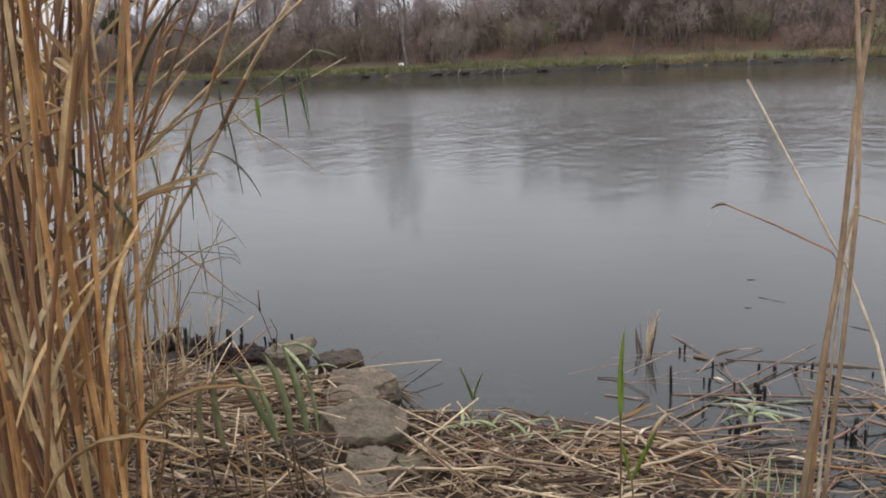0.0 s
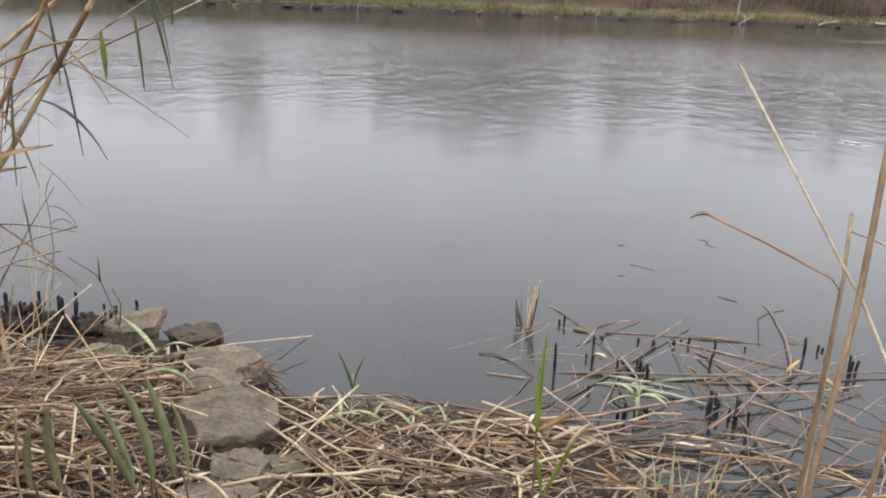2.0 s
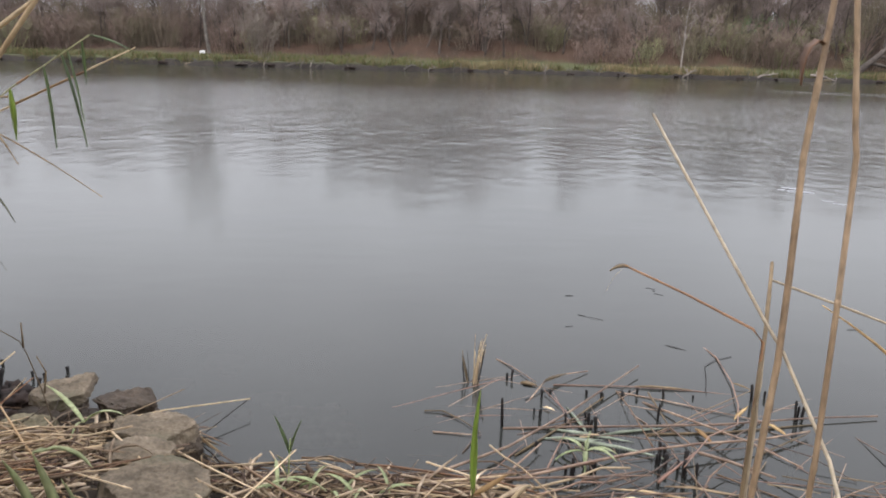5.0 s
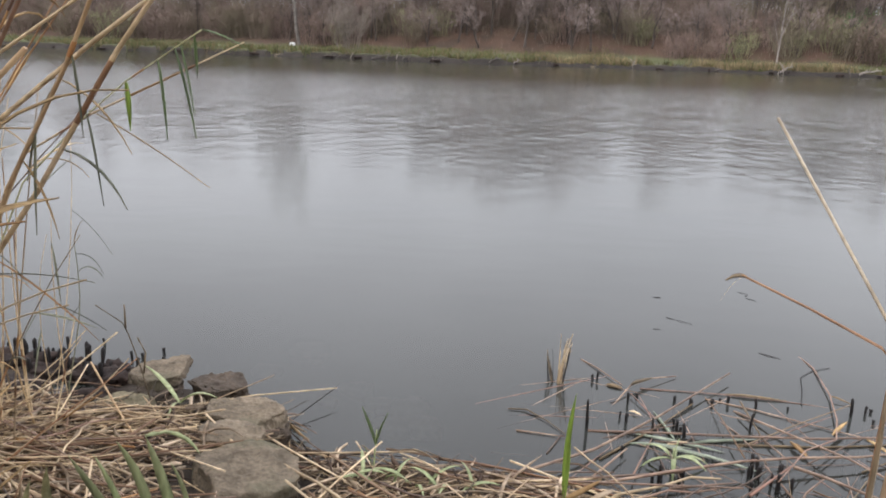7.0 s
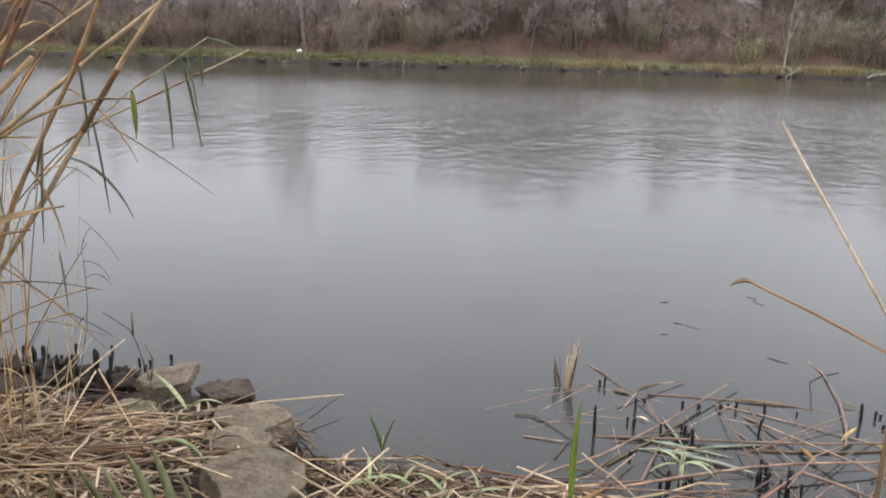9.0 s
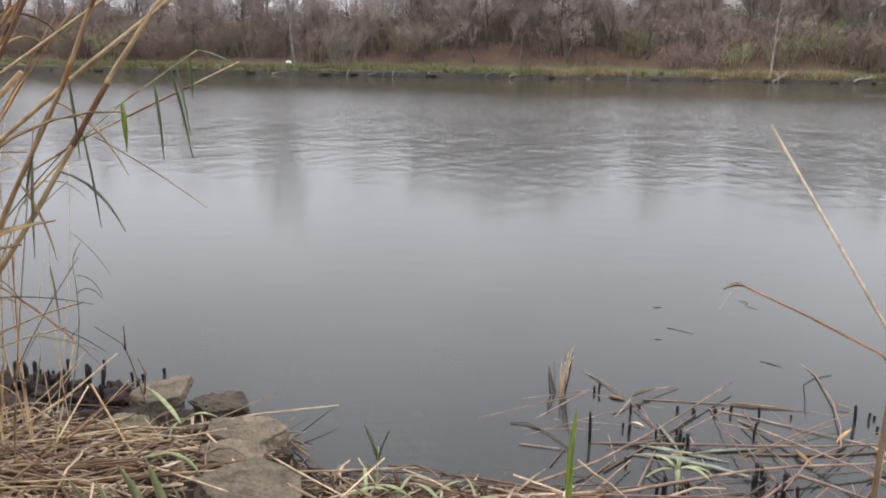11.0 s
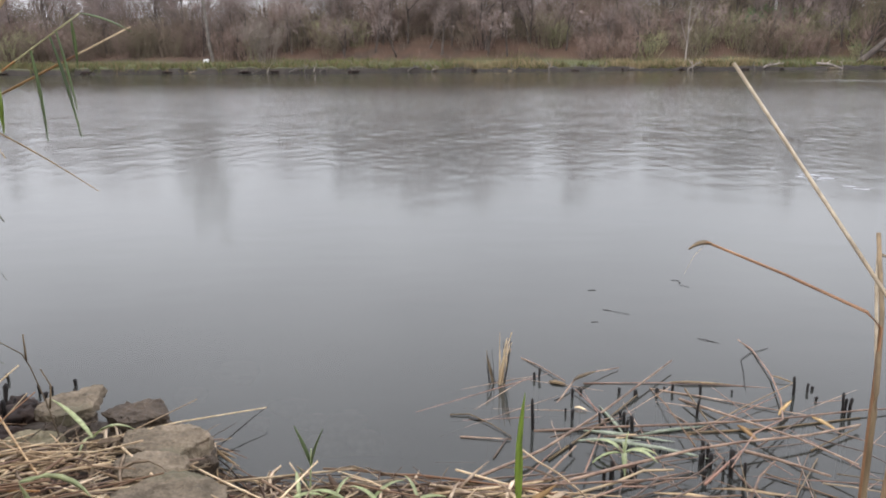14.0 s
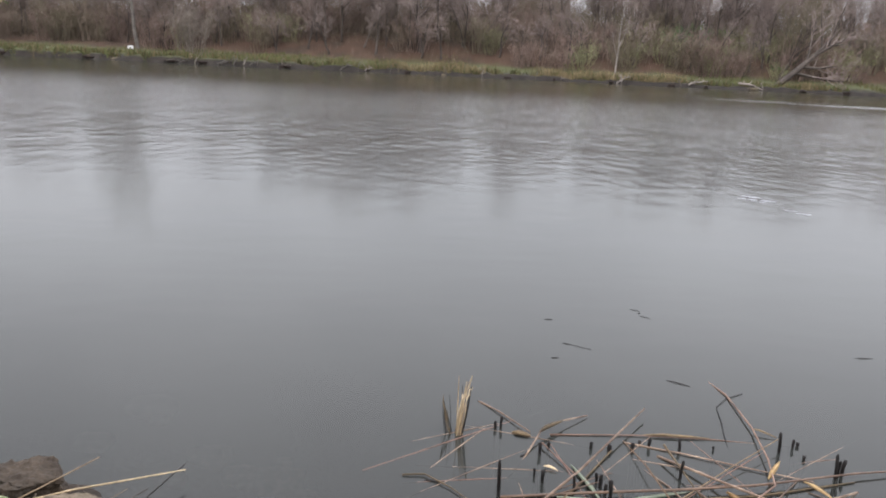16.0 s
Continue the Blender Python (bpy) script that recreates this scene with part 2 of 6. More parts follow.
def ground_material():
    """Near mud and decayed straw, far leaf litter and grass, dark wet mud by the waterline."""
    m = material("bank_soil", [(0.022, 0.017, 0.013), (0.06, 0.046, 0.034)], 6, 0.95, 0.8, vary=0.0, fine=7)
    n, l = m.node_tree.nodes, m.node_tree.links
    b = n["Principled BSDF"]
    near = b.inputs["Base Color"].links[0].from_socket
    geo = n.new("ShaderNodeNewGeometry")
    xyz = n.new("ShaderNodeSeparateXYZ")
    l.new(geo.outputs["Position"], xyz.inputs["Vector"])

    def noise_tex(scale, detail=6):
        tex = n.new("ShaderNodeTexNoise")
        tex.inputs["Scale"].default_value, tex.inputs["Detail"].default_value = scale, detail
        l.new(geo.outputs["Position"], tex.inputs["Vector"])
        return tex.outputs["Fac"]

    def ramp(fac, *stops):
        r = n.new("ShaderNodeValToRGB")
        while len(r.color_ramp.elements) < len(stops):
            r.color_ramp.elements.new(0.5)
        for e, (p, c) in zip(r.color_ramp.elements, stops):
            e.position, e.color = p, (*c, 1)
        l.new(fac, r.inputs["Fac"])
        return r.outputs["Color"]

    def spread(value, lo, hi):
        r = n.new("ShaderNodeMapRange")
        r.inputs["From Min"].default_value, r.inputs["From Max"].default_value = lo, hi
        l.new(value, r.inputs["Value"])
        return r.outputs["Result"]

    def mix(fac, a, c):
        x = n.new("ShaderNodeMix")
        x.data_type = "RGBA"
        l.new(fac, x.inputs["Factor"])
        l.new(a, x.inputs["A"])
        l.new(c, x.inputs["B"])
        return x.outputs["Result"]

    def plus(a, c, k):
        x = n.new("ShaderNodeMath")
        x.operation, x.inputs[2].default_value = "MULTIPLY_ADD", 0
        l.new(c, x.inputs[0])
        x.inputs[1].default_value = k
        l.new(a, x.inputs[2])
        return x.outputs["Value"]

    leaf = ramp(noise_tex(0.35), (0.3, (0.05, 0.037, 0.027)), (0.55, (0.085, 0.05, 0.034)), (0.75, (0.07, 0.057, 0.034)))
    turf = ramp(noise_tex(0.5), (0.3, (0.07, 0.07, 0.032)), (0.6, (0.088, 0.096, 0.04)), (0.8, (0.12, 0.095, 0.052)))
    mud = ramp(noise_tex(1.5), (0.3, (0.018, 0.015, 0.013)), (0.7, (0.042, 0.034, 0.028)))
    height = plus(xyz.outputs["Z"], noise_tex(0.4), 0.9)
    far = mix(spread(height, 1.25, 1.8), turf, leaf)
    edge = plus(xyz.outputs["Z"], noise_tex(1.2), 0.5)
    far = mix(spread(edge, 0.6, 0.82), mud, far)
    out = mix(spread(xyz.outputs["Y"], 40, 60), near, far)
    l.new(out, b.inputs["Base Color"])
    return m


def water_material():
    """Murky water: a mirror by Fresnel over a grey-green body that lets a little of the bed through; wind ripples further out."""
    m = bpy.data.materials.new("murky_water")
    m.use_nodes = True
    n, l = m.node_tree.nodes, m.node_tree.links
    n.remove(n["Principled BSDF"])
    geo = n.new("ShaderNodeNewGeometry")
    xyz = n.new("ShaderNodeSeparateXYZ")
    l.new(geo.outputs["Position"], xyz.inputs["Vector"])

    def waves(sx, sy, scale, detail, rot=0.0):
        mp = n.new("ShaderNodeMapping")
        mp.inputs["Scale"].default_value = (sx, sy, 1)
        mp.inputs["Rotation"].default_value = (0, 0, rot)
        l.new(geo.outputs["Position"], mp.inputs["Vector"])
        tex = n.new("ShaderNodeTexNoise")
        tex.inputs["Scale"].default_value, tex.inputs["Detail"].default_value = scale, detail
        l.new(mp.outputs["Vector"], tex.inputs["Vector"])
        return tex.outputs["Fac"]

    def mapped(v, a, c, d, e):
        r = n.new("ShaderNodeMapRange")
        r.interpolation_type = "SMOOTHSTEP"
        for k, x in zip(("From Min", "From Max", "To Min", "To Max"), (a, c, d, e)):
            r.inputs[k].default_value = x
        l.new(v, r.inputs["Value"])
        return r.outputs["Result"]

    def times(a, c):
        x = n.new("ShaderNodeMath")
        x.operation = "MULTIPLY"
        l.new(a, x.inputs[0])
        l.new(c, x.inputs[1])
        return x.outputs["Value"]

    def add(a, c):
        x = n.new("ShaderNodeMath")
        l.new(a, x.inputs[0])
        l.new(c, x.inputs[1])
        return x.outputs["Value"]

    # wavelets from a few metres out, strongest in the middle of the pond, in drifting patches
    patch = mapped(waves(0.5, 1, 0.3, 3), 0.36, 0.62, 0.8, 1.0)
    wind = times(times(mapped(xyz.outputs["Y"], 6.0, 19, 0.0, 1.0), mapped(xyz.outputs["Y"], 22, 45, 1.0, 0.5)), patch)
    # a breath of wind beyond, along the far bank
    line = add(xyz.outputs["Y"], times(xyz.outputs["X"], mapped(xyz.outputs["X"], -1000, 1000, 0.45, 0.45)))
    band = times(times(mapped(line, 47.0, 47.8, 0.0, 1.0), mapped(line, 50, 58, 1.0, 0.0)), times(mapped(xyz.outputs["X"], 6, 16, 0.0, 0.55), mapped(waves(0.25, 1, 0.5, 4), 0.35, 0.6, 0.3, 1.0)))
    dash = times(waves(1.7, 1.0, 2.8, 2, 0.12), mapped(waves(1.0, 0.6, 1.1, 2, -0.1), 0.35, 0.6, 0.5, 1.0))
    ripple = n.new("ShaderNodeBump")
    ripple.inputs["Distance"].default_value = RIPPLE
    ripple.inputs["Strength"].default_value = 1.0
    l.new(add(times(dash, wind), times(waves(1.6, 1.0, 2.2, 4, 0.1), band)), ripple.inputs["Height"])
    calm = n.new("ShaderNodeBump")
    calm.inputs["Distance"].default_value, calm.inputs["Strength"].default_value = 0.003, 1.0
    l.new(waves(0.8, 1.3, 1.4, 2, -0.2), calm.inputs["Height"])
    l.new(ripple.outputs["Normal"], calm.inputs["Normal"])
    fres = n.new("ShaderNodeFresnel")
    fres.inputs["IOR"].default_value = 1.33
    l.new(calm.outputs["Normal"], fres.inputs["Normal"])
    gloss = n.new("ShaderNodeBsdfGlossy")
    gloss.inputs["Color"].default_value = (0.94, 0.945, 0.93, 1)
    soft = n.new("ShaderNodeMath")
    l.new(times(mapped(xyz.outputs["Y"], 3.0, 9.0, 0.015, 0.14), mapped(xyz.outputs["Y"], 22, 50, 1.0, 0.3)), soft.inputs[0])
    l.new(mapped(band, 0.0, 1.0, 0.0, 0.2), soft.inputs[1])
    l.new(soft.outputs["Value"], gloss.inputs["Roughness"])
    l.new(calm.outputs["Normal"], gloss.inputs["Normal"])
    cloudy = n.new("ShaderNodeValToRGB")
    cloudy.color_ramp.elements[0].color, cloudy.color_ramp.elements[1].color = (0.044, 0.0465, 0.042, 1), (0.058, 0.0605, 0.055, 1)
    l.new(waves(1, 1, 0.5, 3), cloudy.inputs["Fac"])
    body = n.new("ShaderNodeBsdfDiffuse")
    # the body colour is scaled down towards the near bank
    shore_tone = n.new("ShaderNodeVectorMath")
    shore_tone.operation = "SCALE"
    l.new(cloudy.outputs["Color"], shore_tone.inputs[0])
    l.new(mapped(xyz.outputs["Y"], 2.5, 6.0, 0.6, 1.0), shore_tone.inputs["Scale"])
    l.new(shore_tone.outputs["Vector"], body.inputs["Color"])
    clear = n.new("ShaderNodeBsdfTransparent")
    clear.inputs["Color"].default_value = (0.85, 0.85, 0.76, 1)
    under = n.new("ShaderNodeMixShader")
    l.new(mapped(xyz.outputs["Y"], 2.6, 4.0, 0.13, 0.0), under.inputs["Fac"])
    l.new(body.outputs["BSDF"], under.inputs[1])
    l.new(clear.outputs["BSDF"], under.inputs[2])
    top = n.new("ShaderNodeMixShader")
    l.new(fres.outputs["Fac"], top.inputs["Fac"])
    l.new(under.outputs["Shader"], top.inputs[1])
    l.new(gloss.outputs["BSDF"], top.inputs[2])
    l.new(top.outputs["Shader"], n["Material Output"].inputs["Surface"])
    return m


RIPPLE = 0.05


# ---- mesh helpers ----
class Buf:
    """Vertices and faces on their way to one mesh."""

    def __init__(self):
        self.v, self.f = [], []

    def tube(self, pts, radii, sides=5, cap=True):
        pts = [Vector(p) for p in pts]
        first = len(self.v)
        for i, (p, r) in enumerate(zip(pts, radii)):
            way = (pts[min(i + 1, len(pts) - 1)] - pts[max(i - 1, 0)]).normalized()
            a = way.orthogonal().normalized() if abs(way.z) < 0.95 else way.cross(Vector((0, 1, 0))).normalized()
            if abs(way.z) < 0.95:
                a = way.cross(Vector((0, 0, 1))).normalized()
            c = way.cross(a)
            for k in range(sides):
                w = 2 * math.pi * k / sides
                self.v.append(p + (a * math.cos(w) + c * math.sin(w)) * r)
        for i in range(len(pts) - 1):
            for k in range(sides):
                q = first + i * sides
                self.f.append((q + k, q + (k + 1) % sides, q + sides + (k + 1) % sides, q + sides + k))
        if cap:
            self.f.append(tuple(first + k for k in range(sides))[::-1])
            last = first + (len(pts) - 1) * sides
            self.f.append(tuple(last + k for k in range(sides)))

    def strand(self, pts, radii):
        """A twig too thin to be round: a narrow ribbon along pts."""
        pts = [Vector(p) for p in pts]
        way = (pts[-1] - pts[0]).normalized()
        k = len(self.v)
        s = way.cross(Vector((math.sin(k * 1.7), math.cos(k * 2.3), 0.4))).normalized()
        for p, r in zip(pts, radii):
            self.v += [p - s * r, p + s * r]
        for i in range(len(pts) - 1):
            q = k + 2 * i
            self.f.append((q, q + 1, q + 3, q + 2))

    def blade(self, pts, widths, side, fold=0.25, thick=0.0012):
        """A leaf: a folded ribbon along pts, with a thin edge."""
        pts, side = [Vector(p) for p in pts], Vector(side).normalized()
        first = len(self.v)
        for i, (p, w) in enumerate(zip(pts, widths)):
            way = (pts[min(i + 1, len(pts) - 1)] - pts[max(i - 1, 0)]).normalized()
            s = (side - way * side.dot(way)).normalized()
            up = s.cross(way)
            self.v += [p - s * w / 2 + up * w * fold, p - up * thick, p + s * w / 2 + up * w * fold, p + up * thick]
        for i in range(len(pts) - 1):
            q = first + 4 * i
            for a, c in ((0, 1), (1, 2), (2, 3), (3, 0)):
                self.f.append((q + a, q + c, q + 4 + c, q + 4 + a))

    def mesh(self, name, smooth=True):
        me = bpy.data.meshes.new(name)
        me.from_pydata([tuple(v) for v in self.v], [], self.f)
        if smooth:
            me.shade_smooth()
        return me


def thing(name, at, label, category, group="", kind=""):
    ob = new(name)
    ob.empty_display_size = 0.05
    ob.location = at
    return tagged(ob, label, category, group, kind)


def part(name, buf, mat, parent, label="", smooth=True):
    me = buf.mesh(name, smooth) if isinstance(buf, Buf) else buf
    if not me.materials:
        me.materials.append(mat)
    ob = new(name, me)
    ob.parent = parent
    return tagged(ob, label)


def whole(name, buf, mat, at, label, category, group="", kind="", smooth=True):
    me = buf.mesh(name, smooth) if isinstance(buf, Buf) else buf
    if not me.materials:
        me.materials.append(mat)
    ob = new(name, me)
    ob.location = at
    return tagged(ob, label, category, group, kind)


def curve_points(a, c, sag, count, rng=None, wobble=0.0):
    """Points from a to c on a bow that leaves the straight line by sag."""
    a, c, sag = Vector(a), Vector(c), Vector(sag)
    out = []
    for i in range(count):
        u = i / (count - 1)
        p = a.lerp(c, u) + sag * (4 * u * (1 - u))
        if rng and 0 < i < count - 1:
            p += Vector((rng.uniform(-1, 1), rng.uniform(-1, 1), rng.uniform(-1, 1))) * wobble
        out.append(p)
    return out


# ---- setting: ground and water ----
def smooth_step(u):
    u = min(1, max(0, u))
    return u * u * (3 - 2 * u)


def shore_y(x):
    """The near waterline."""
    y = 2.64 + 0.03 * math.sin(3 * x)
    y += 0.42 * smooth_step((-0.02 - x) / 0.35) + 0.05 * smooth_step((-0.95 - x) / 0.4)
    y -= 0.42 * smooth_step((x - 0.75) / 0.6)
    return y


def far_y(x):
    """The far waterline."""
    return 79 - 4 * smooth_step((4 - x) / 26) + 0.5 * math.sin(x * 0.21) + 0.35 * math.sin(x * 0.57 + 1) + 0.5 * noise.noise((x * 0.55, 7, 0)) + 0.3 * noise.noise((x * 1.4, 9, 0))


def ground_z(x, y):
    near, far = shore_y(x) - y, y - far_y(x)
    n3 = noise.noise((x * 3.1, y * 3.1, 0))
    if y < 30:
        if near > 0:
            return min(0.16 * near, 0.3 + 0.03 * near) * (1 - 0.45 * smooth_step((-0.75 - x) / 0.3) * smooth_step((0.7 - near) / 0.5)) + 0.02 * n3 * min(1, near * 3) - 0.06 * math.exp(-((x + 1.05) / 0.16) ** 2 - ((y - 2.87) / 0.09) ** 2)
        return max(-1.6, 0.22 * near)
    if far < 0:
        return max(-1.6, 0.5 * far)
    left = smooth_step((-12 - x) / 25)
    step = max(0.16, 0.27 + 0.16 * smooth_step((-4 - x) / 12) + 0.3 * noise.noise((x * 0.4, 3, 0)) + 0.25 * noise.noise((x * 1.1, 4, 0)) + 0.2 * noise.noise((x * 2.6, 5, 0)))
    back = y - 85 - 0.5 * math.sin(x * 0.21)
    z = step * smooth_step(far / 0.5) + 0.2 * smooth_step(far / 4) + (0.4 - 0.1 * left) * smooth_step((back + 2) / 4)
    z += (2.6 - 1.5 * left) * smooth_step((back - 2) / 9) + 3.4 * smooth_step((back - 8) / 24) + 2.0 * smooth_step((back - 25) / 40)
    return z + 0.25 * noise.noise((x * 0.15, y * 0.15, 0)) * smooth_step(far / 4)


def steps(*runs):
    out = []
    for lo, hi, d in runs:
        k = max(1, round((hi - lo) / d))
        out += [lo + (hi - lo) * i / k for i in range(k)]
    return out + [runs[-1][1]]


xs = steps((-400, -80, 40), (-80, -4, 0.7), (-4, -1.8, 0.2), (-1.8, 2.4, 0.05), (2.4, 5, 0.2), (5, 55, 0.7), (55, 80, 2), (80, 400, 40))
ys = steps((-60, -4, 8), (-4, 1, 0.5), (1, 3.6, 0.05), (3.6, 8, 0.4), (8, 70, 6), (70, 86, 0.25), (86, 120, 1.5), (120, 180, 10), (180, 900, 120))
buf = Buf()
buf.v = [(x, y, ground_z(x, y)) for y in ys for x in xs]
w = len(xs)
buf.f = [(j * w + i, j * w + i + 1, (j + 1) * w + i + 1, (j + 1) * w + i) for j in range(len(ys) - 1) for i in range(w - 1)]
whole("ground", buf, ground_material(), (0, 0, 0), "muddy pond bank with leaf litter and a grassy far slope", "ground", kind="structure")

buf = Buf()
buf.v = [(x, y, 0) for y in (1.0, 12, 40, 88) for x in (-400, -60, -10, 10, 60, 400)]
buf.f = [(j * 6 + i, j * 6 + i + 1, j * 6 + i + 7, j * 6 + i + 6) for j in range(3) for i in range(5)]
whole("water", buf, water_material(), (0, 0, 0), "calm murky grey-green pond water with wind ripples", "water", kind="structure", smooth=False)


# ---- far bank: trees ----
def grow(wood, twigs, rng, start, way, length, radius, level, spec):
    """A limb with its side branches; the last levels go into the twig mesh."""
    count = (6, 4, 3, 2, 1)[level]
    pts, p, d = [start], start, way.normalized()
    for i in range(count):
        d = (d + Vector((rng.uniform(-1, 1), rng.uniform(-1, 1), rng.uniform(-1, 1))) * spec["bend"] + Vector((0, 0, spec["rise"]))).normalized()
        p = p + d * length / count
        pts.append(p)
    taper = spec.get("taper", 0.35)
    radii = [max(spec["thin"], radius * (1 - (1 - taper) * i / count)) for i in range(count + 1)]
    if level < 3:
        (wood if level < 2 else twigs).tube(pts, radii, 6 if level == 0 else 4 if level == 1 else 3, cap=False)
    else:
        twigs.strand(pts, radii)
    if level >= spec["levels"]:
        return
    kids = spec["kids"][level]
    for k in range(kids):
        u = spec["clear"] + (1 - spec["clear"]) * (k + rng.random()) / kids if level == 0 else 0.25 + 0.75 * (k + rng.random()) / kids
        i = min(count - 1, int(u * count))
        q = pts[i].lerp(pts[i + 1], u * count - i)
        axis = (pts[i + 1] - pts[i]).normalized()
        turn = rng.uniform(0, 2 * math.pi)
        a = axis.orthogonal().normalized()
        out = a * math.cos(turn) + axis.cross(a) * math.sin(turn)
        open_ = radians(rng.uniform(*spec["spread"]))
        grow(wood, twigs, rng, q, axis * math.cos(open_) + out * math.sin(open_), length * spec["short"] * rng.uniform(0.7, 1.2) * (1.15 - 0.5 * u if level == 0 else 1),
             max(spec["thin"], radii[i] * spec["slim"]), level + 1, spec)


def tree(name, seed, height, radius, label, wood_mat=BARK, twig_mat=TWIG, lean=(0, 0), stems=1, at=(0, 0, 0), group="bare trees on the far bank", **over):
    spec = dict(bend=0.12, rise=0.06, thin=0.0105, levels=4, kids=(10, 8, 6, 5), clear=0.3, spread=(22, 56), short=0.5, slim=0.55)
    spec.update(over)
    rng = random.Random(seed)
    root = thing(name, at, label, "tree", group)
    wood, twigs = Buf(), Buf()
    for s in range(stems):
        off = Vector((rng.uniform(-1, 1), rng.uniform(-1, 1), 0)) * (0.25 if stems > 1 else 0)
        way = Vector((lean[0] + off.x * 0.9, lean[1] + off.y * 0.9, 1))
        grow(wood, twigs, rng, off - Vector((0, 0, 0.3)), way, height * 0.8 * (1 if s == 0 else rng.uniform(0.7, 1)), radius * (1 if s == 0 else 0.8), 0, spec)
    part("trunk", wood, wood_mat, root)
    part("crown", twigs, twig_mat, root, "bare twigs")
    return root


def on_ground(x, y, sink=0.0):
    return (x, y, ground_z(x, y) - sink)


BARE = "bare leafless tree with dense brown twigs on the far bank"
kinds = [
    tree("bare_tree", 1, 11, 0.17, BARE, at=on_ground(-14, 97)),
    tree("bare_tree", 2, 9.5, 0.13, BARE, at=on_ground(-40, 95), rise=0.1),
    tree("bare_tree", 3, 8, 0.11, BARE, at=on_ground(14, 98), stems=2, kids=(7, 7, 5, 3)),
    tree("bare_tree", 4, 10, 0.14, BARE, at=on_ground(27, 99), spread=(20, 45), rise=0.12),
    tree("bare_tree", 5, 7, 0.1, BARE, at=on_ground(2, 96), stems=3, kids=(6, 6, 5, 3), clear=0.12),
    tree("bare_tree", 6, 12, 0.2, BARE, at=on_ground(-52, 103)),
]
rng = random.Random(77)
for k in range(190):
    x = -85 + 150 * (k + rng.random()) / 190
    y = rng.choice((rng.uniform(91.5, 97), rng.uniform(96, 104), rng.uniform(97, 106), rng.uniform(104, 114)))
    if 10 < x < 16.5 and y > 97 or (4.2 < x < 6.6 or 17.2 < x < 19) and y > 93:
        continue
    s = rng.uniform(0.7, 1.05) * (0.66 if y < 97 else 0.95) * (1.06 if -24 < x < 3.5 else 1.0)
    m = pose(*on_ground(x, y), 0, 0, rng.uniform(0, 360)) @ Matrix.Scale(s, 4)
    copy_thing(rng.choice(kinds), m)

rng = random.Random(78)
for k in range(24):
    x = -23 + 84 * (k + rng.random()) / 24
    if 3.8 < x < 7 or 10 < x < 19.2:
        continue
    copy_thing(rng.choice(kinds), pose(*on_ground(x, rng.uniform(98, 110)), 0, 0, rng.uniform(0, 360)) @ Matrix.Scale(rng.uniform(0.8, 1.02), 4))

# the trees that stand out
poplar = tree("bare_tree", 21, 16, 0.22, "tall pale-barked bare tree with mistletoe clumps in its crown", BARK_PALE, TWIG, at=on_ground(-31.3, 88), lean=(-0.2, 0), clear=0.45, kids=(8, 6, 5, 4), spread=(25, 50))
tree("bare_tree", 22, 11.5, 0.32, "broad dark oak-like bare tree at the slope's foot", at=on_ground(-1.6, 91.5), kids=(12, 7, 6, 4), clear=0.22, spread=(35, 65), bend=0.16)
tree("bare_tree", 23, 11.5, 0.22, "bare forked tree with two dark trunks", at=on_ground(-7.6, 95), stems=2, clear=0.35)
tree("bare_tree", 24, 5, 0.13, "small crooked dark bare tree", at=on_ground(7.0, 91), lean=(0.25, 0), bend=0.3, clear=0.35, kids=(6, 5, 4, 3))
for x, y, s, turn in ((8.5, 101, 0.85, 40), (12.5, 103, 0.75, 130), (15, 101, 0.7, 220), (19.5, 104, 0.9, 310), (23, 102, 0.9, 90)):
    copy_thing(kinds[3 if x < 13 else 0], pose(*on_ground(x, y), 0, 0, turn) @ Matrix.Scale(s * 0.9, 4))
saplings = [tree("bare_tree", 240 + k, 4.6, 0.12, "small dark bare tree standing on the leaf-covered slope", at=on_ground(-27 + 9.5 * k, 91), lean=(0.12 * (k - 1), 0), bend=0.24, clear=0.4, kids=(6, 6, 5, 3), thin=0.012) for k in range(3)]
rng = random.Random(79)
for k in range(26):
    x = -34 + 72 * (k + rng.random()) / 26
    copy_thing(saplings[k % 3], pose(*on_ground(x, rng.uniform(89.3, 94.5)), 0, 0, rng.uniform(0, 360)) @ Matrix.Scale(rng.uniform(0.75, 1.4), 4))
tree("birch_tree", 25, 10.4, 0.085, "slender white-barked birch at the water's edge", BIRCH, SHRUB_PALE, at=on_ground(17.5, 80.3), lean=(-0.08, 0), clear=0.25, kids=(10, 5, 4, 2), spread=(30, 60), short=0.3, group="")
tree("willow_tree", 26, 11, 0.36, "bare willow leaning far out over the bank", at=on_ground(33.4, 81.4), lean=(1.1, 0), clear=0.3, kids=(8, 6, 5, 4), rise=0.08, group="")
tree("willow_tree", 27, 10, 0.22, "bare willow with reddish upright branches", BARK, SHRUB, at=on_ground(36.5, 88.5), lean=(0.35, 0), stems=3, clear=0.2, kids=(9, 7, 6, 4), rise=0.1, group="")


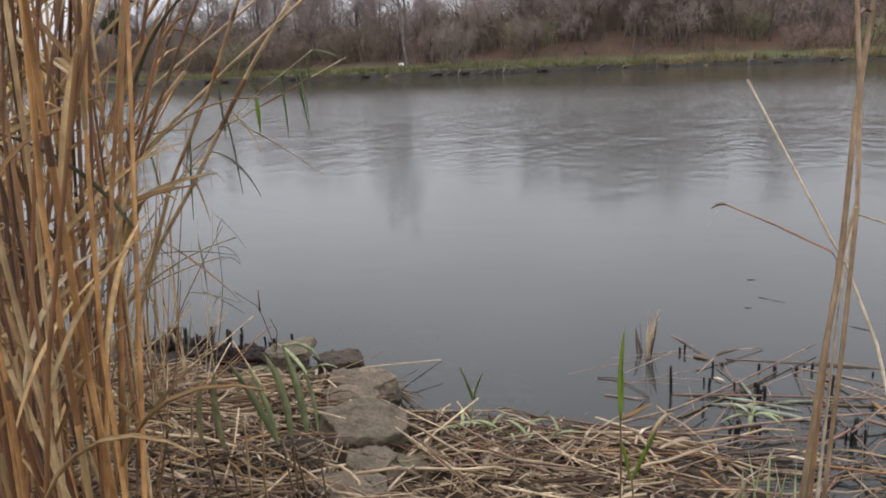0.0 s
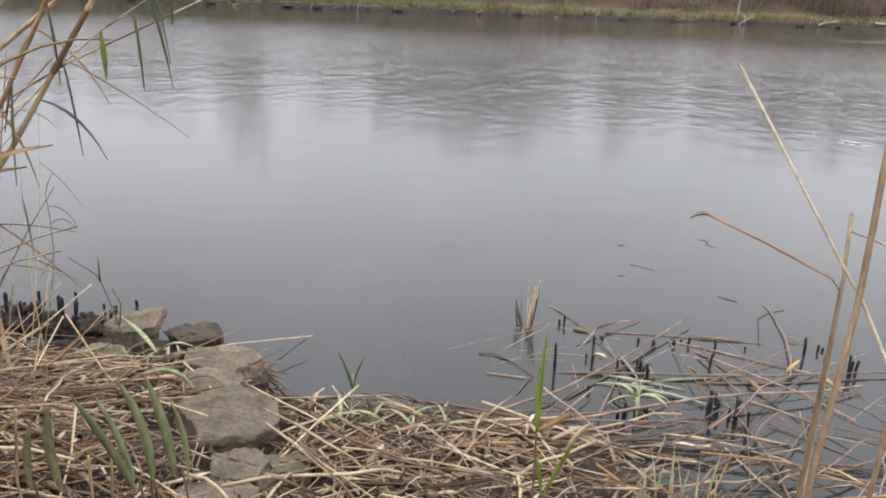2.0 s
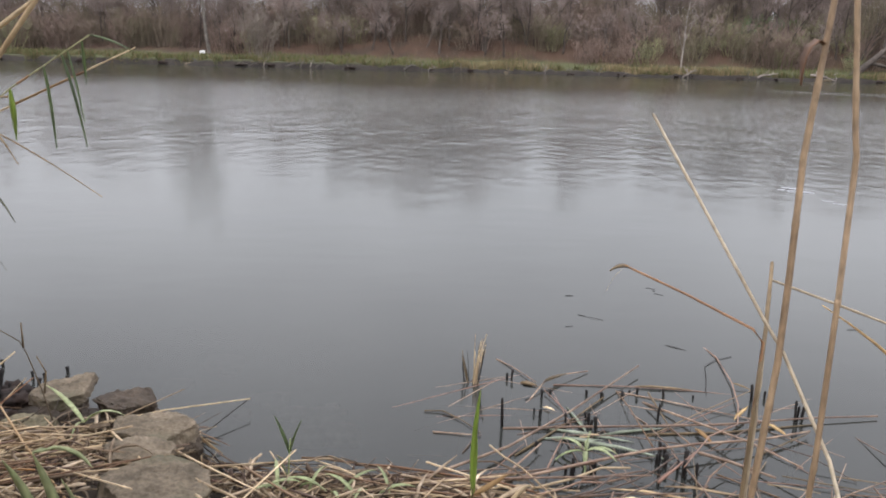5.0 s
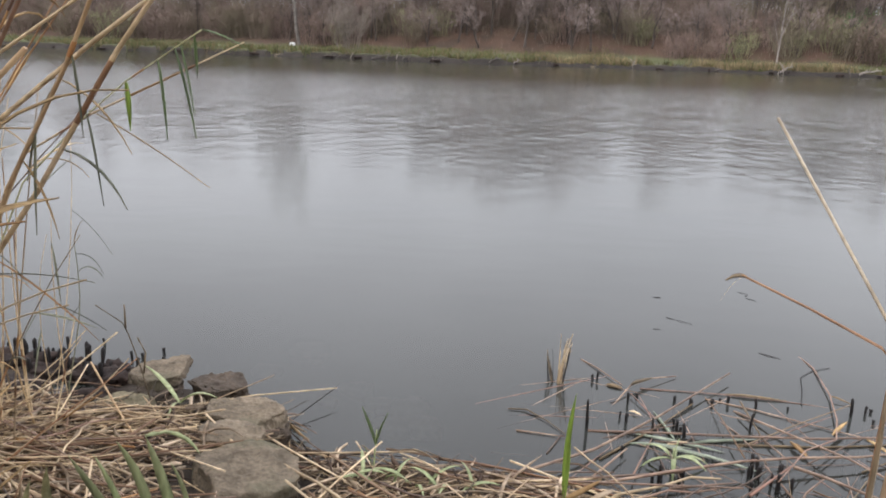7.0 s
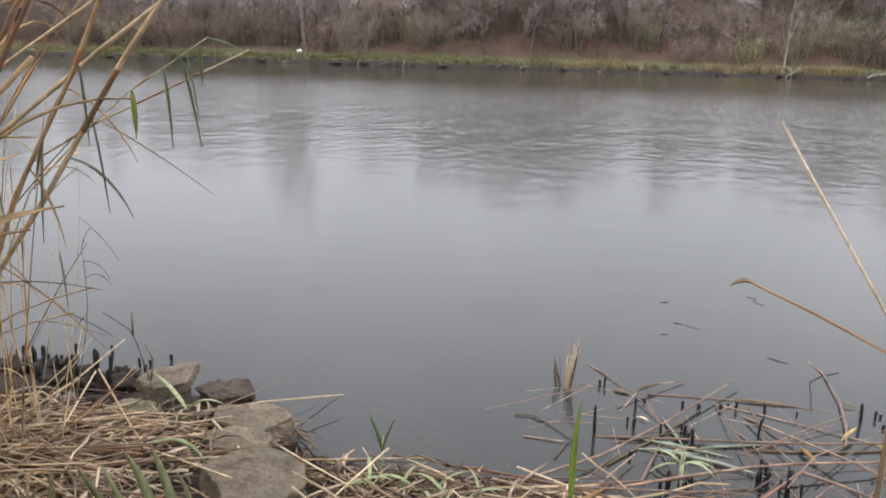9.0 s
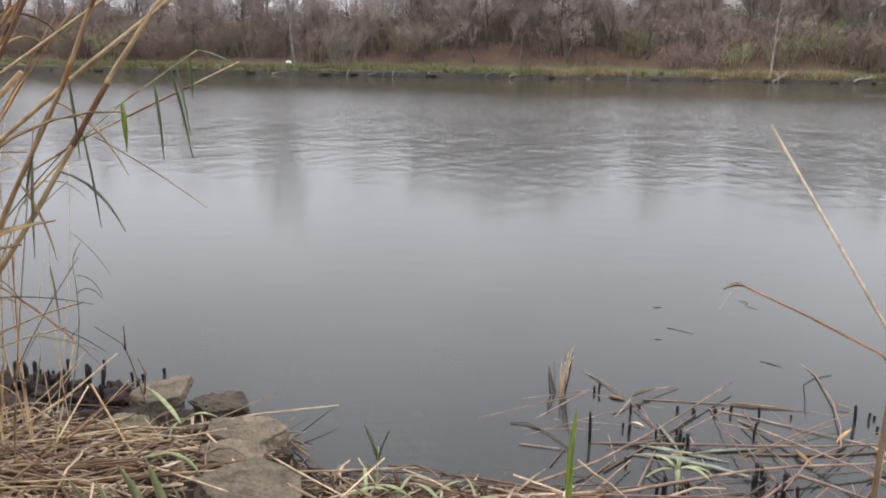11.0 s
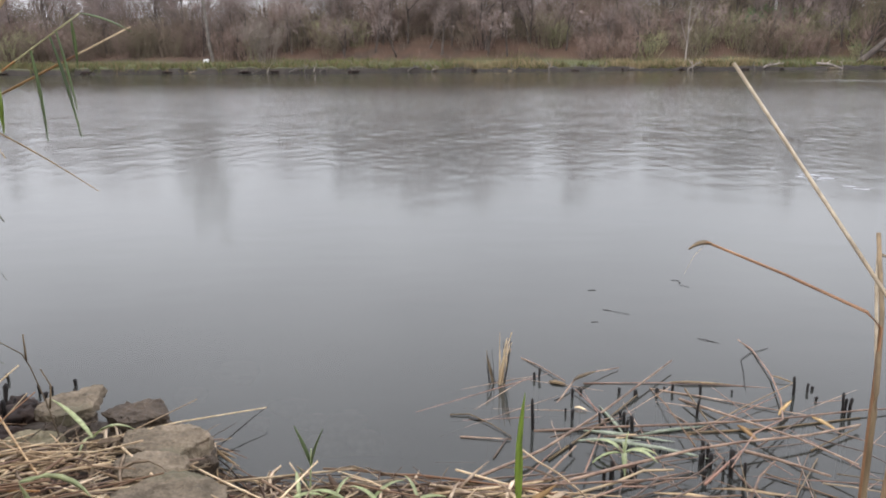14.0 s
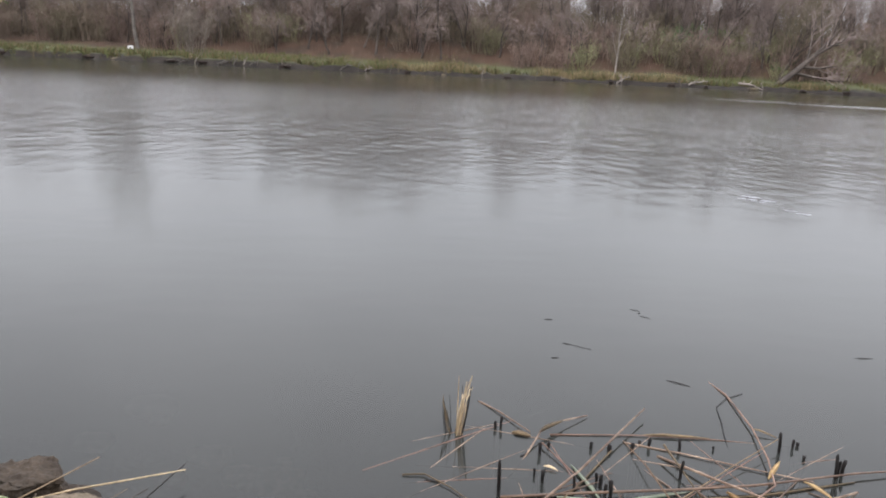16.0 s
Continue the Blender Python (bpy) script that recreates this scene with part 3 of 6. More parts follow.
def leaf_clump(buf, rng, centre, radius, count, size):
    """A loose ball of small leaves, denser in its middle."""
    for _ in range(count):
        d = Vector((rng.gauss(0, 1), rng.gauss(0, 1), rng.gauss(0, 1))).normalized()
        p = Vector(centre) + d * radius * rng.random() ** 0.5
        a = Vector((rng.uniform(-1, 1), rng.uniform(-1, 1), rng.uniform(-1, 1))).normalized() * size * rng.uniform(0.6, 1.4)
        c = a.orthogonal().normalized() * a.length * 0.5
        k = len(buf.v)
        buf.v += [p - a, p + c, p + a, p - c]
        buf.f.append((k, k + 1, k + 2, k + 3))


rng = random.Random(5)
for dx, dz, r in ((-3.3, 10.9, 0.5), (-2.1, 11.3, 0.55), (-1.2, 10.6, 0.45), (0.2, 10.4, 0.45), (0.9, 11.2, 0.5), (-2.6, 12.3, 0.5), (-4.2, 11.6, 0.42), (0.1, 12.0, 0.4)):
    buf = Buf()
    leaf_clump(buf, rng, (dx, 0, dz), r, 130, 0.12)
    part("mistletoe", buf, EVERGREEN, poplar, "dark green mistletoe clump", smooth=False)

# dark evergreen at the edge of the woods
pine = thing("pine_tree", on_ground(-72, 90), "dark green pine with clumped needles above the bare woods", "tree")
buf = Buf()
buf.tube([(0, 0, -0.3), (0.2, 0, 4), (0.1, 0.1, 8), (0.4, 0, 12)], [0.28, 0.24, 0.17, 0.08], 7)
part("trunk", buf, BARK, pine)
rng = random.Random(8)
for k in range(9):
    a, z = rng.uniform(0, 6.28), rng.uniform(5, 12.5)
    reach = rng.uniform(1.0, 2.4) * (1.2 - z / 22)
    tip = (math.cos(a) * reach + 0.2, math.sin(a) * reach, z + 0.4)
    buf = Buf()
    buf.tube([(0.2, 0, z - 0.4), tip], [0.07, 0.03], 4)
    part("limb", buf, BARK, pine)
    buf = Buf()
    for j in range(4):
        leaf_clump(buf, rng, Vector(tip) + Vector((rng.uniform(-0.7, 0.7), rng.uniform(-0.7, 0.7), rng.uniform(-0.4, 0.5))), 0.6, 120, 0.14)
    part("foliage", buf, EVERGREEN, pine, smooth=False)


# ---- far bank: shrubs ----
def shrub(seed, height, stems, mat, label, at, splay=0.5, twigs=5):
    rng = random.Random(seed)
    buf = Buf()
    for s in range(stems):
        a = rng.uniform(0, 6.28)
        base = Vector((math.cos(a), math.sin(a), 0)) * rng.uniform(0, 1.3)
        tip = base + Vector((math.cos(a) * splay * rng.uniform(0.2, 1) * height, math.sin(a) * splay * rng.uniform(0.2, 1) * height, height * rng.uniform(0.6, 1)))
        pts = curve_points(base - Vector((0, 0, 0.2)), tip, (0, 0, height * 0.08), 4, rng, 0.06 * height)
        buf.tube(pts, [0.03, 0.024, 0.017, 0.01], 3, cap=False)
        for t_ in range(twigs):
            u = rng.uniform(0.25, 1) * 2.99
            q = pts[int(u)].lerp(pts[int(u) + 1], u % 1)
            e = q + Vector((rng.uniform(-1, 1), rng.uniform(-1, 1), rng.uniform(0.2, 1.3))) * height * 0.22
            buf.strand([q, q.lerp(e, 0.5) + Vector((rng.uniform(-1, 1), rng.uniform(-1, 1), 0)) * 0.05, e], [0.019, 0.016, 0.01])
            for _ in range(3):
                f = q.lerp(e, rng.uniform(0.3, 0.9))
                buf.strand([f, f + Vector((rng.uniform(-1, 1), rng.uniform(-1, 1), rng.uniform(0, 1.2))) * height * 0.12], [0.015, 0.01])
    return whole("shrub", buf, mat, at, label, "shrub", "shrubs on the far bank")


BROWN, BUDDING = "leafless brown thicket shrub on the far slope", "thin shrub just budding pale green"
shrubs = [shrub(30 + k, 3.2, 26, SHRUB, BROWN, on_ground(-20 + 7 * k, 93 + k), 0.45) for k in range(4)]
shrubs += [shrub(40 + k, 2.6, 22, SHRUB_GREEN, BUDDING, on_ground(-16 + 22 * k, 92.5), 0.5) for k in range(2)]
shrub(50, 4.2, 40, SHRUB_PALE, "fan of pale grey leafless shrub stems by the water", on_ground(-23.4, 80.5), 0.42, 6)
rng = random.Random(91)
for k in range(300):
    x = -85 + 150 * (k + rng.random()) / 300
    y = rng.choice((rng.uniform(90.5, 96), rng.uniform(93, 102), rng.uniform(100, 114)))
    if -14 < x < 4 and y < 95.5 and rng.random() < 0.6:
        y += 4
    if x < -25 and rng.random() < 0.3:
        y = rng.uniform(88.5, 92)
    if x > 9 and rng.random() < 0.35:
        y = rng.uniform(88, 91)
    s = rng.uniform(0.6, 1.35)
    pick = rng.choice(shrubs[:4]) if rng.random() < (0.9 if x < 15 else 0.5) else rng.choice(shrubs[4:])
    copy_thing(pick, pose(*on_ground(x, y), 0, 0, rng.uniform(0, 360)) @ Matrix.Scale(s, 4))

# brushwood that fills the slope behind
buf = Buf()
rng = random.Random(13)
for k in range(36000):
    x, y = rng.uniform(-95, 75), rng.uniform(92, 120)
    h = rng.uniform(0.8, 3.2) + 2.8 * rng.random() ** 3
    p = Vector(on_ground(x, y, 0.2))
    q = p + Vector((rng.uniform(-1.3, 1.3), rng.uniform(-0.8, 0.8), h))
    r = rng.uniform(0.006, 0.016)
    buf.strand([p, p.lerp(q, 0.55) + Vector((rng.uniform(-0.5, 0.5), 0, 0)), q], [r, r * 0.8, r * 0.4])
for k in range(15000):
    x, y = rng.uniform(-100, 85), rng.uniform(101, 122)
    h = rng.uniform(4, 7.4) * (0.72 if x < -30 else 0.6 if 4 < x < 7 or 17 < x < 19.5 else 1.06 if x > -24 else 1.0)
    p = Vector(on_ground(x, y, 0.2)) + Vector((0, 0, rng.uniform(0, 0.4) * h))
    q = Vector((x + rng.uniform(-1.2, 1.2), y + rng.uniform(-0.8, 0.8), ground_z(x, y) + h))
    r = rng.uniform(0.006, 0.017)
    buf.strand([p, p.lerp(q, 0.5) + Vector((rng.uniform(-0.4, 0.4), 0, 0)), q], [r, r * 0.8, r * 0.4])
whole("brushwood", buf, SHRUB, (0, 0, 0), "dense brown brushwood covering the far slope", "brushwood", kind="stuff")


# ---- far bank: grass, mud edge, odd things ----
def grass(name, seed, count, mat, region, height, label, lean=0.3, width=0.03):
    rng = random.Random(seed)
    buf = Buf()
    for _ in range(count):
        x, y = region(rng)
        p = Vector(on_ground(x, y, 0.05))
        h = rng.uniform(*height)
        q = p + Vector((rng.uniform(-lean, lean) * h, rng.uniform(-lean, lean) * h, h))
        a = rng.uniform(0, 3.14)
        s = Vector((math.cos(a), math.sin(a), 0)) * width
        k = len(buf.v)
        buf.v += [p - s, p + s, p.lerp(q, 0.6) + s * 0.8, q, p.lerp(q, 0.6) - s * 0.8]
        buf.f.append((k, k + 1, k + 2, k + 3, k + 4))
    return whole(name, buf, mat, (0, 0, 0), label, "grass", kind="stuff", smooth=False)


def strip(rng):
    while True:
        x = rng.uniform(-90, 70)
        if noise.noise((x * 0.3, 5, 0)) * 1.4 + (0.25 if x < -6 else -0.15) > rng.uniform(-0.3, 0.3):
            return x, far_y(x) + 0.45 + 0.8 * smooth_step((-6 - x) / 8) + 11 * rng.random() ** 1.8


def slope(rng):
    x = rng.uniform(-60, 50)
    return x, 88 + 6 * rng.random()


def hay_strip(rng):
    mid = rng.choice((11.6, 12.5, 14.3, 15.7, 17, 19.4, 20.8, 23, -3, -0.5, 1.5, 4, 37))
    x = rng.gauss(mid, 0.55 + 0.4 * rng.random()) + rng.choice((-0.6, 0, 0.4))
    return x, far_y(x) + 0.45 + rng.uniform(0, 3.5)


def tufts(rng):
    k = rng.randrange(60)
    x = -48 + 88 * k / 60 + 1.7 * math.sin(k * 12.9) + rng.gauss(0, 0.42)
    return x, far_y(x) + 0.3 + 1.6 * abs(math.sin(k * 4.7)) + rng.gauss(0, 0.25)


grass("grass_tufts", 5, 5500, GRASS, tufts, (0.15, 0.75), "uneven green and brown grass tufts hanging over the far mud edge", 0.6)
grass("bank_grass", 3, 22000, GRASS, strip, (0.12, 0.5), "short green and straw-coloured grass along the far bank")
grass("dead_weeds", 6, 1500, SHRUB, slope, (0.2, 0.8), "thin dead weeds over the leaf-covered slope", 0.4, 0.014)
grass("dry_grass", 4, 4500, HAY, hay_strip, (0.2, 0.95), "tall dry yellow grass tufts above the waterline", 0.45, 0.02)


def lump(seed, size, flat=0.0, rough=0.16, sub=3, box=0.6):
    """A stone-like lump: a rounded box with uneven sides and a flattened top."""
    bm = bmesh.new()
    bmesh.ops.create_icosphere(bm, subdivisions=sub, radius=1)
    off = Vector((seed * 3.7, seed * 1.3, seed * 2.1))
    for v in bm.verts:
        d = v.co.normalized()
        k = max(abs(d.x), abs(d.y), abs(d.z))
        p = d.lerp(d / k * 0.86, box)
        if box > 0.8:
            cut = noise.cell_vector(d * 1.6 + off)
            p -= Vector((d.x, d.y, d.z * 0.3)) * 0.12 * abs(cut.x)
        p *= 1 + rough * noise.noise(d * 1.3 + off) + rough * 0.5 * noise.noise(d * 3.3 + off) + rough * 0.3 * noise.noise(d * 8 + off) + rough * 0.22 * noise.noise(d * 19 + off) + rough * 0.12 * noise.noise(d * 41 + off)
        if flat and p.z > 1 - flat:
            p.z = 1 - flat + (p.z - 1 + flat) * 0.2
        v.co = (p.x * size[0] / 2, p.y * size[1] / 2, p.z * size[2] / 2)
    me = bpy.data.meshes.new("stone")
    bm.to_mesh(me)
    bm.free()
    me.shade_smooth()
    return me


rng = random.Random(17)
clods = []
for k in range(26):
    x = -60 + 110 * (k + rng.random()) / 26
    size = (rng.uniform(0.25, 1.1), rng.uniform(0.3, 0.6), rng.uniform(0.12, 0.35))
    whole("mud_clod", lump(100 + k, size, rough=0.6, sub=3, box=0.15), MUD if k % 7 else STONE, (x, far_y(x) + rng.uniform(-0.1, 0.25), rng.uniform(0.0, 0.18)),
          "dark wet clod of earth at the far waterline" if k % 7 else "grey-brown stone at the far waterline", "clod" if k % 7 else "stone", "clods along the far waterline")

whole("plastic_bag", lump(61, (0.6, 0.4, 0.42), rough=0.3, sub=3), BAG, Vector(on_ground(-31.9, 87.4)) + Vector((0, 0, 0.16)),
      "crumpled white plastic bag on the grassy bank", "bag")


def driftwood(seed, a, c, r, mat, label):
    rng = random.Random(seed)
    a, c = Vector(a), Vector(c)
    buf = Buf()
    pts = curve_points((0, 0, 0), c - a, (0, 0, 0.12), 6, rng, 0.06)
    buf.tube(pts, [r * (1 - 0.11 * i) for i in range(6)], 6)
    for k in range(4):
        q = pts[1 + k]
        buf.tube([q, q + Vector((rng.uniform(-0.5, 0.5), rng.uniform(-0.3, 0.2), rng.uniform(0.1, 0.5)))], [r * 0.4, r * 0.15], 4)
    return whole("driftwood", buf, mat, a, label, "driftwood", "driftwood on the far bank")


driftwood(1, (24.4, far_y(24.4) + 0.1, 0.2), (26.3, far_y(26.3) + 0.7, 0.6), 0.11, BIRCH, "bleached driftwood log at the water's edge")
driftwood(2, (29.3, far_y(29.3) + 0.7, 0.6), (31.6, far_y(31.6) - 0.1, 0.08), 0.12, BIRCH, "bleached driftwood log at the water's edge")
driftwood(3, (17.8, far_y(17.8), 0.05), (18.0, far_y(18) + 1.0, 0.8), 0.09, BIRCH, "pale dead roots hanging into the water")
driftwood(4, (17.3, far_y(17.3), 0.05), (18.8, far_y(18.8) + 0.7, 0.7), 0.07, BIRCH, "pale dead roots hanging into the water")
driftwood(5, (-8.6, far_y(-8.6), 0.1), (-7.5, far_y(-7.5) + 0.5, 0.5), 0.09, BARK_PALE, "pale dead branch in the mud")
driftwood(6, (-19.6, far_y(-19.6), 0.1), (-17.7, far_y(-17.7) + 0.5, 0.5), 0.08, BARK_PALE, "pale dead branch in the mud")

rng = random.Random(87)
for x in (-24.2, -23.5, -21.8, -22.9, -23.2, -14.2, -13.7, -13.2, -19.3, -18.7, -18.1, -17.2, -16.6, -16, -11.3, -7, -6.4, -4.1, -3.4, 1.2, 4.6, 9.7, 12.1, 17.6, 18.2, 23.6, 30.1, 31.7):
    lie = rng.random() < 0.4
    a = Vector((x, far_y(x) + rng.uniform(-0.15, 0.1), rng.uniform(0.0, 0.12)))
    c = a + (Vector((rng.uniform(0.6, 1.3), 0.3, rng.uniform(0.05, 0.25))) if lie else Vector((rng.uniform(-0.3, 0.3), 0.35, rng.uniform(0.35, 0.75))))
    driftwood(int(x * 10) + 900, a, c, rng.uniform(0.03, 0.06), rng.choice((BIRCH, BARK_PALE, BARK_PALE, BARK)), "dead root hanging out of the muddy bank")


# ---- houses above the woods ----
def box_part(name, lo, hi, mat, parent, label=""):
    buf = Buf()
    (a, c, d), (e, f, g) = lo, hi
    buf.v = [Vector(p) for p in ((a, c, d), (e, c, d), (e, f, d), (a, f, d), (a, c, g), (e, c, g), (e, f, g), (a, f, g))]
    buf.f = [(3, 2, 1, 0), (4, 5, 6, 7), (0, 1, 5, 4), (1, 2, 6, 5), (2, 3, 7, 6), (3, 0, 4, 7)]
    return part(name, buf, mat, parent, label, smooth=False)


def house(at, wide, deep, wall, ridge, hip, label):
    root = thing("house", at, label, "house", "houses above the woods")
    box_part("wall", (-wide / 2, -deep / 2, -2), (wide / 2, deep / 2, wall), PLASTER, root)
    e, t_ = 0.45, 0.18
    buf = Buf()
    for lift in (0, -t_):
        buf.v += [Vector(p) for p in ((-wide / 2 - e, -deep / 2 - e, wall + lift), (wide / 2 + e, -deep / 2 - e, wall + lift), (wide / 2 + e, deep / 2 + e, wall + lift),
                                      (-wide / 2 - e, deep / 2 + e, wall + lift), (-wide / 2 + hip, 0, ridge + lift), (wide / 2 + e - hip * 0.1, 0, ridge + lift))]
    buf.f = [(0, 1, 5, 4), (1, 2, 5), (2, 3, 4, 5), (3, 0, 4), (10, 11, 7, 6), (11, 8, 7), (11, 10, 9, 8), (10, 6, 9)]
    buf.f += [(a, a + 6, c + 6, c) for a, c in ((0, 3), (3, 2), (2, 1), (1, 0))]
    part("roof", buf, ROOF, root, "dark brown tiled roof", smooth=False)
    box_part("chimney", (wide * 0.2, 0.5, ridge - 1.2), (wide * 0.2 + 0.6, 1.1, ridge + 0.7), ROOF, root)
    for k in range(3):
        x = -wide / 2 + wide * (k + 0.5) / 3
        win = box_part("window", (x - 0.6, -deep / 2 - 0.05, wall - 2.0), (x + 0.6, -deep / 2 + 0.05, wall - 0.7), FRAME, root)
        box_part("pane", (x - 0.5, -deep / 2 - 0.07, wall - 1.9), (x + 0.5, -deep / 2 - 0.045, wall - 0.8), PANE, win)


house((15.5, 127, 6.6), 7.4, 8, 6.0, 8.6, 3.0, "two-storey house with a dark brown hipped roof")
house((37.5, 136, 7.2), 8, 7, 2.9, 5.2, 0.8, "low house with a brown gabled roof among bare trees")
house((50.5, 140, 7.2), 9, 7, 2.8, 5.0, 0.8, "low house with a brown gabled roof among bare trees")

# ivy-green patches among the right-hand shrubs
for k, (x, y, z, r) in enumerate(((27.5, 97, 3.2, 0.9), (30, 98, 3.6, 1.1), (33, 98, 3.4, 0.8), (39, 92, 1.4, 0.7))):
    buf = Buf()
    g = Vector(on_ground(x, y))
    for j in range(5):
        leaf_clump(buf, random.Random(200 + 7 * k + j), Vector((0.7 * (j - 2), 0, z - 1.5 + 0.3 * (j % 2))), r, 70, 0.12)
    buf.tube([(0, 0, -0.2), (0.1, 0, z - 1.2)], [0.06, 0.03], 5)
    whole("ivy_bush", buf, IVY, g, "ivy-green evergreen bush in the thicket", "bush", "ivy bushes", smooth=False)


# ---- near bank: stones ----
def broken_slab(seed, size, cuts=5, fine=0.011, rough=1.0):
    """A quarried slab: a block with its corners and edges split off, worn edges and a pitted face."""
    rng = random.Random(seed)
    bm = bmesh.new()
    bmesh.ops.create_cube(bm, size=1.0)
    for v in bm.verts:
        v.co = (v.co.x * size[0], v.co.y * size[1], v.co.z * size[2])
    start = rng.uniform(0, 6.28)
    for k in range(cuts):
        a = start + 6.28 * k / cuts + rng.uniform(-0.35, 0.35)
        way = Vector((math.cos(a), math.sin(a), rng.uniform(-0.25, 0.3)))
        reach = math.hypot(size[0] * math.cos(a), size[1] * math.sin(a)) / 2
        where = way * reach * rng.uniform(0.72, 0.98)
        bmesh.ops.bisect_plane(bm, geom=bm.verts[:] + bm.edges[:] + bm.faces[:], plane_co=where, plane_no=way, clear_outer=True)
        bmesh.ops.holes_fill(bm, edges=[e for e in bm.edges if e.is_boundary])
    for k in range(2):
        a = rng.uniform(0, 6.28)
        way = Vector((math.cos(a) * 0.16, math.sin(a) * 0.16, 1)).normalized()
        bmesh.ops.bisect_plane(bm, geom=bm.verts[:] + bm.edges[:] + bm.faces[:], plane_co=Vector((math.cos(a) * size[0] * 0.3, math.sin(a) * size[1] * 0.3, size[2] * 0.46)), plane_no=way, clear_outer=True)
        bmesh.ops.holes_fill(bm, edges=[e for e in bm.edges if e.is_boundary])
    bmesh.ops.remove_doubles(bm, verts=bm.verts[:], dist=0.004)
    bmesh.ops.bevel(bm, geom=bm.edges[:], offset=0.006, segments=2, profile=0.6, affect="EDGES")
    bmesh.ops.triangulate(bm, faces=bm.faces[:])
    for _ in range(5):
        long = [e for e in bm.edges if e.calc_length() > fine]
        if not long:
            break
        bmesh.ops.subdivide_edges(bm, edges=long, cuts=1)
        bmesh.ops.triangulate(bm, faces=[f for f in bm.faces if len(f.verts) > 3])
    bm.normal_update()
    off = Vector((seed * 3.7, seed * 1.3, seed * 2.1))
    moves = []
    for v in bm.verts:
        p = v.co + off
        side = 1.0 - abs(v.normal.z) * 0.6
        d = 0.012 * noise.noise(p * 14) * side + 0.006 * noise.noise(p * 45) + 0.004 * noise.noise(p * 110)
        d -= 0.006 * max(0, noise.noise(p * 70 + Vector((9, 0, 0))) - 0.3)
        d += 0.006 * (noise.cell(Vector((p.x * 6, p.y * 6, p.z * 40))) - 0.5) * (1 - abs(v.normal.z))
        moves.append(v.normal * d * rough)
    for v, m in zip(bm.verts, moves):
        v.co += m
    me = bpy.data.meshes.new("stone")
    bm.to_mesh(me)
    bm.free()
    me.shade_smooth()
    return me


SLAB = "weathered grey-brown stone slab in the bank"
for k, (x, y, z, dx, dy, dz, turn, tip, mat, label) in enumerate((
    (-0.70, 2.955, 0.085, 0.235, 0.18, 0.042, 10, (7, -6), STONE, "flat tilted grey-brown stone slab at the water's edge"),
    # dark block put beneath the tilted slab for the shade of its underside
    (-0.68, 2.92, 0.028, 0.19, 0.16, 0.07, -10, (0, 0), STONE_WET_SHADE, "dark block standing for the shaded gap under a tilted slab"),
    (-0.448, 2.875, 0.06, 0.215, 0.17, 0.12, 12, (3, -2), STONE_WET_SHADE, "dark wet stone at the water's edge"),
    (-0.27, 2.69, 0.085, 0.255, 0.185, 0.075, 6, (5, -1), STONE, "grey-brown stone slab over a dark undercut side"),
    # dark block added for the shade in the slab's undercut side
    (-0.215, 2.68, 0.025, 0.14, 0.13, 0.1, 3, (0, 0), STONE_WET_SHADE, "dark block standing for the shaded undercut of a slab"),
    (-0.262, 2.55, 0.075, 0.215, 0.125, 0.11, 14, (5, 0), STONE, SLAB),
    (-0.105, 2.315, 0.085, 0.275, 0.29, 0.15, 20, (3, 1), STONE, "large flat weathered stone slab in the bank"),
    (0.035, 2.075, 0.095, 0.16, 0.145, 0.16, -8, (4, 0), STONE, "broken grey-brown stone lump in the bank"),
    (0.118, 2.165, 0.06, 0.13, 0.13, 0.12, 40, (0, 8), STONE_MOSS, "small mossy stone half covered by straw"),
    (0.02, 1.92, 0.095, 0.26, 0.17, 0.16, -5, (4, 0), STONE, SLAB),
    (-0.69, 2.705, 0.05, 0.21, 0.165, 0.075, 24, (13, -3), STONE_MOSS, "mossy stone slab beside straw litter"),
)):
    ob = whole("stone", broken_slab(k + 11, (dx, dy, dz), rough=1.3 if mat == STONE_WET_SHADE else 1.0), mat, (0, 0, 0), label, "stone", "stones in the near bank")
    ob.matrix_basis = pose(x, y, z, tip[0], tip[1], turn)

# black root peat behind the wet mud, on which the stubs stand
rng = random.Random(43)
for k in range(11):
    x = -1.42 + 0.05 * k + rng.uniform(-0.02, 0.02)
    ob = whole("peat_clod", lump(80 + k, (rng.uniform(0.1, 0.17), rng.uniform(0.09, 0.14), rng.uniform(0.05, 0.085)), rough=0.8, sub=4, box=0.3), MUD, (x, 3.06 + rng.uniform(-0.04, 0.05), 0.0),
               "black clod of rotten reed roots at the waterline", "clod", "clods of reed roots")
    ob.rotation_euler = (0, 0, rng.uniform(0, 3))
for x, y, s_ in ((-0.93, 2.80, 0.13), (-0.84, 2.86, 0.1), (-1.2, 2.86, 0.14)):
    whole("peat_clod", lump(int(x * -100), (s_ * 1.3, s_, 0.07), rough=0.6, sub=4, box=0.3), MUD, (x, y, 0.012), "dark muddy clod among the reed stubs", "clod", "clods of reed roots")

rng = random.Random(41)
for k in range(16):
    x = rng.uniform(-0.5, 0.35)
    y = shore_y(x) + rng.uniform(0.25, 0.9)
    s = rng.uniform(0.06, 0.2)
    whole("sunken_stone", lump(300 + k, (s, s * rng.uniform(0.6, 1), s * 0.5), flat=0.3, sub=3), SUNKEN, (x, y, ground_z(x, y) + s * 0.12), "pale stone lying under the shallow water", "stone", "stones under water")


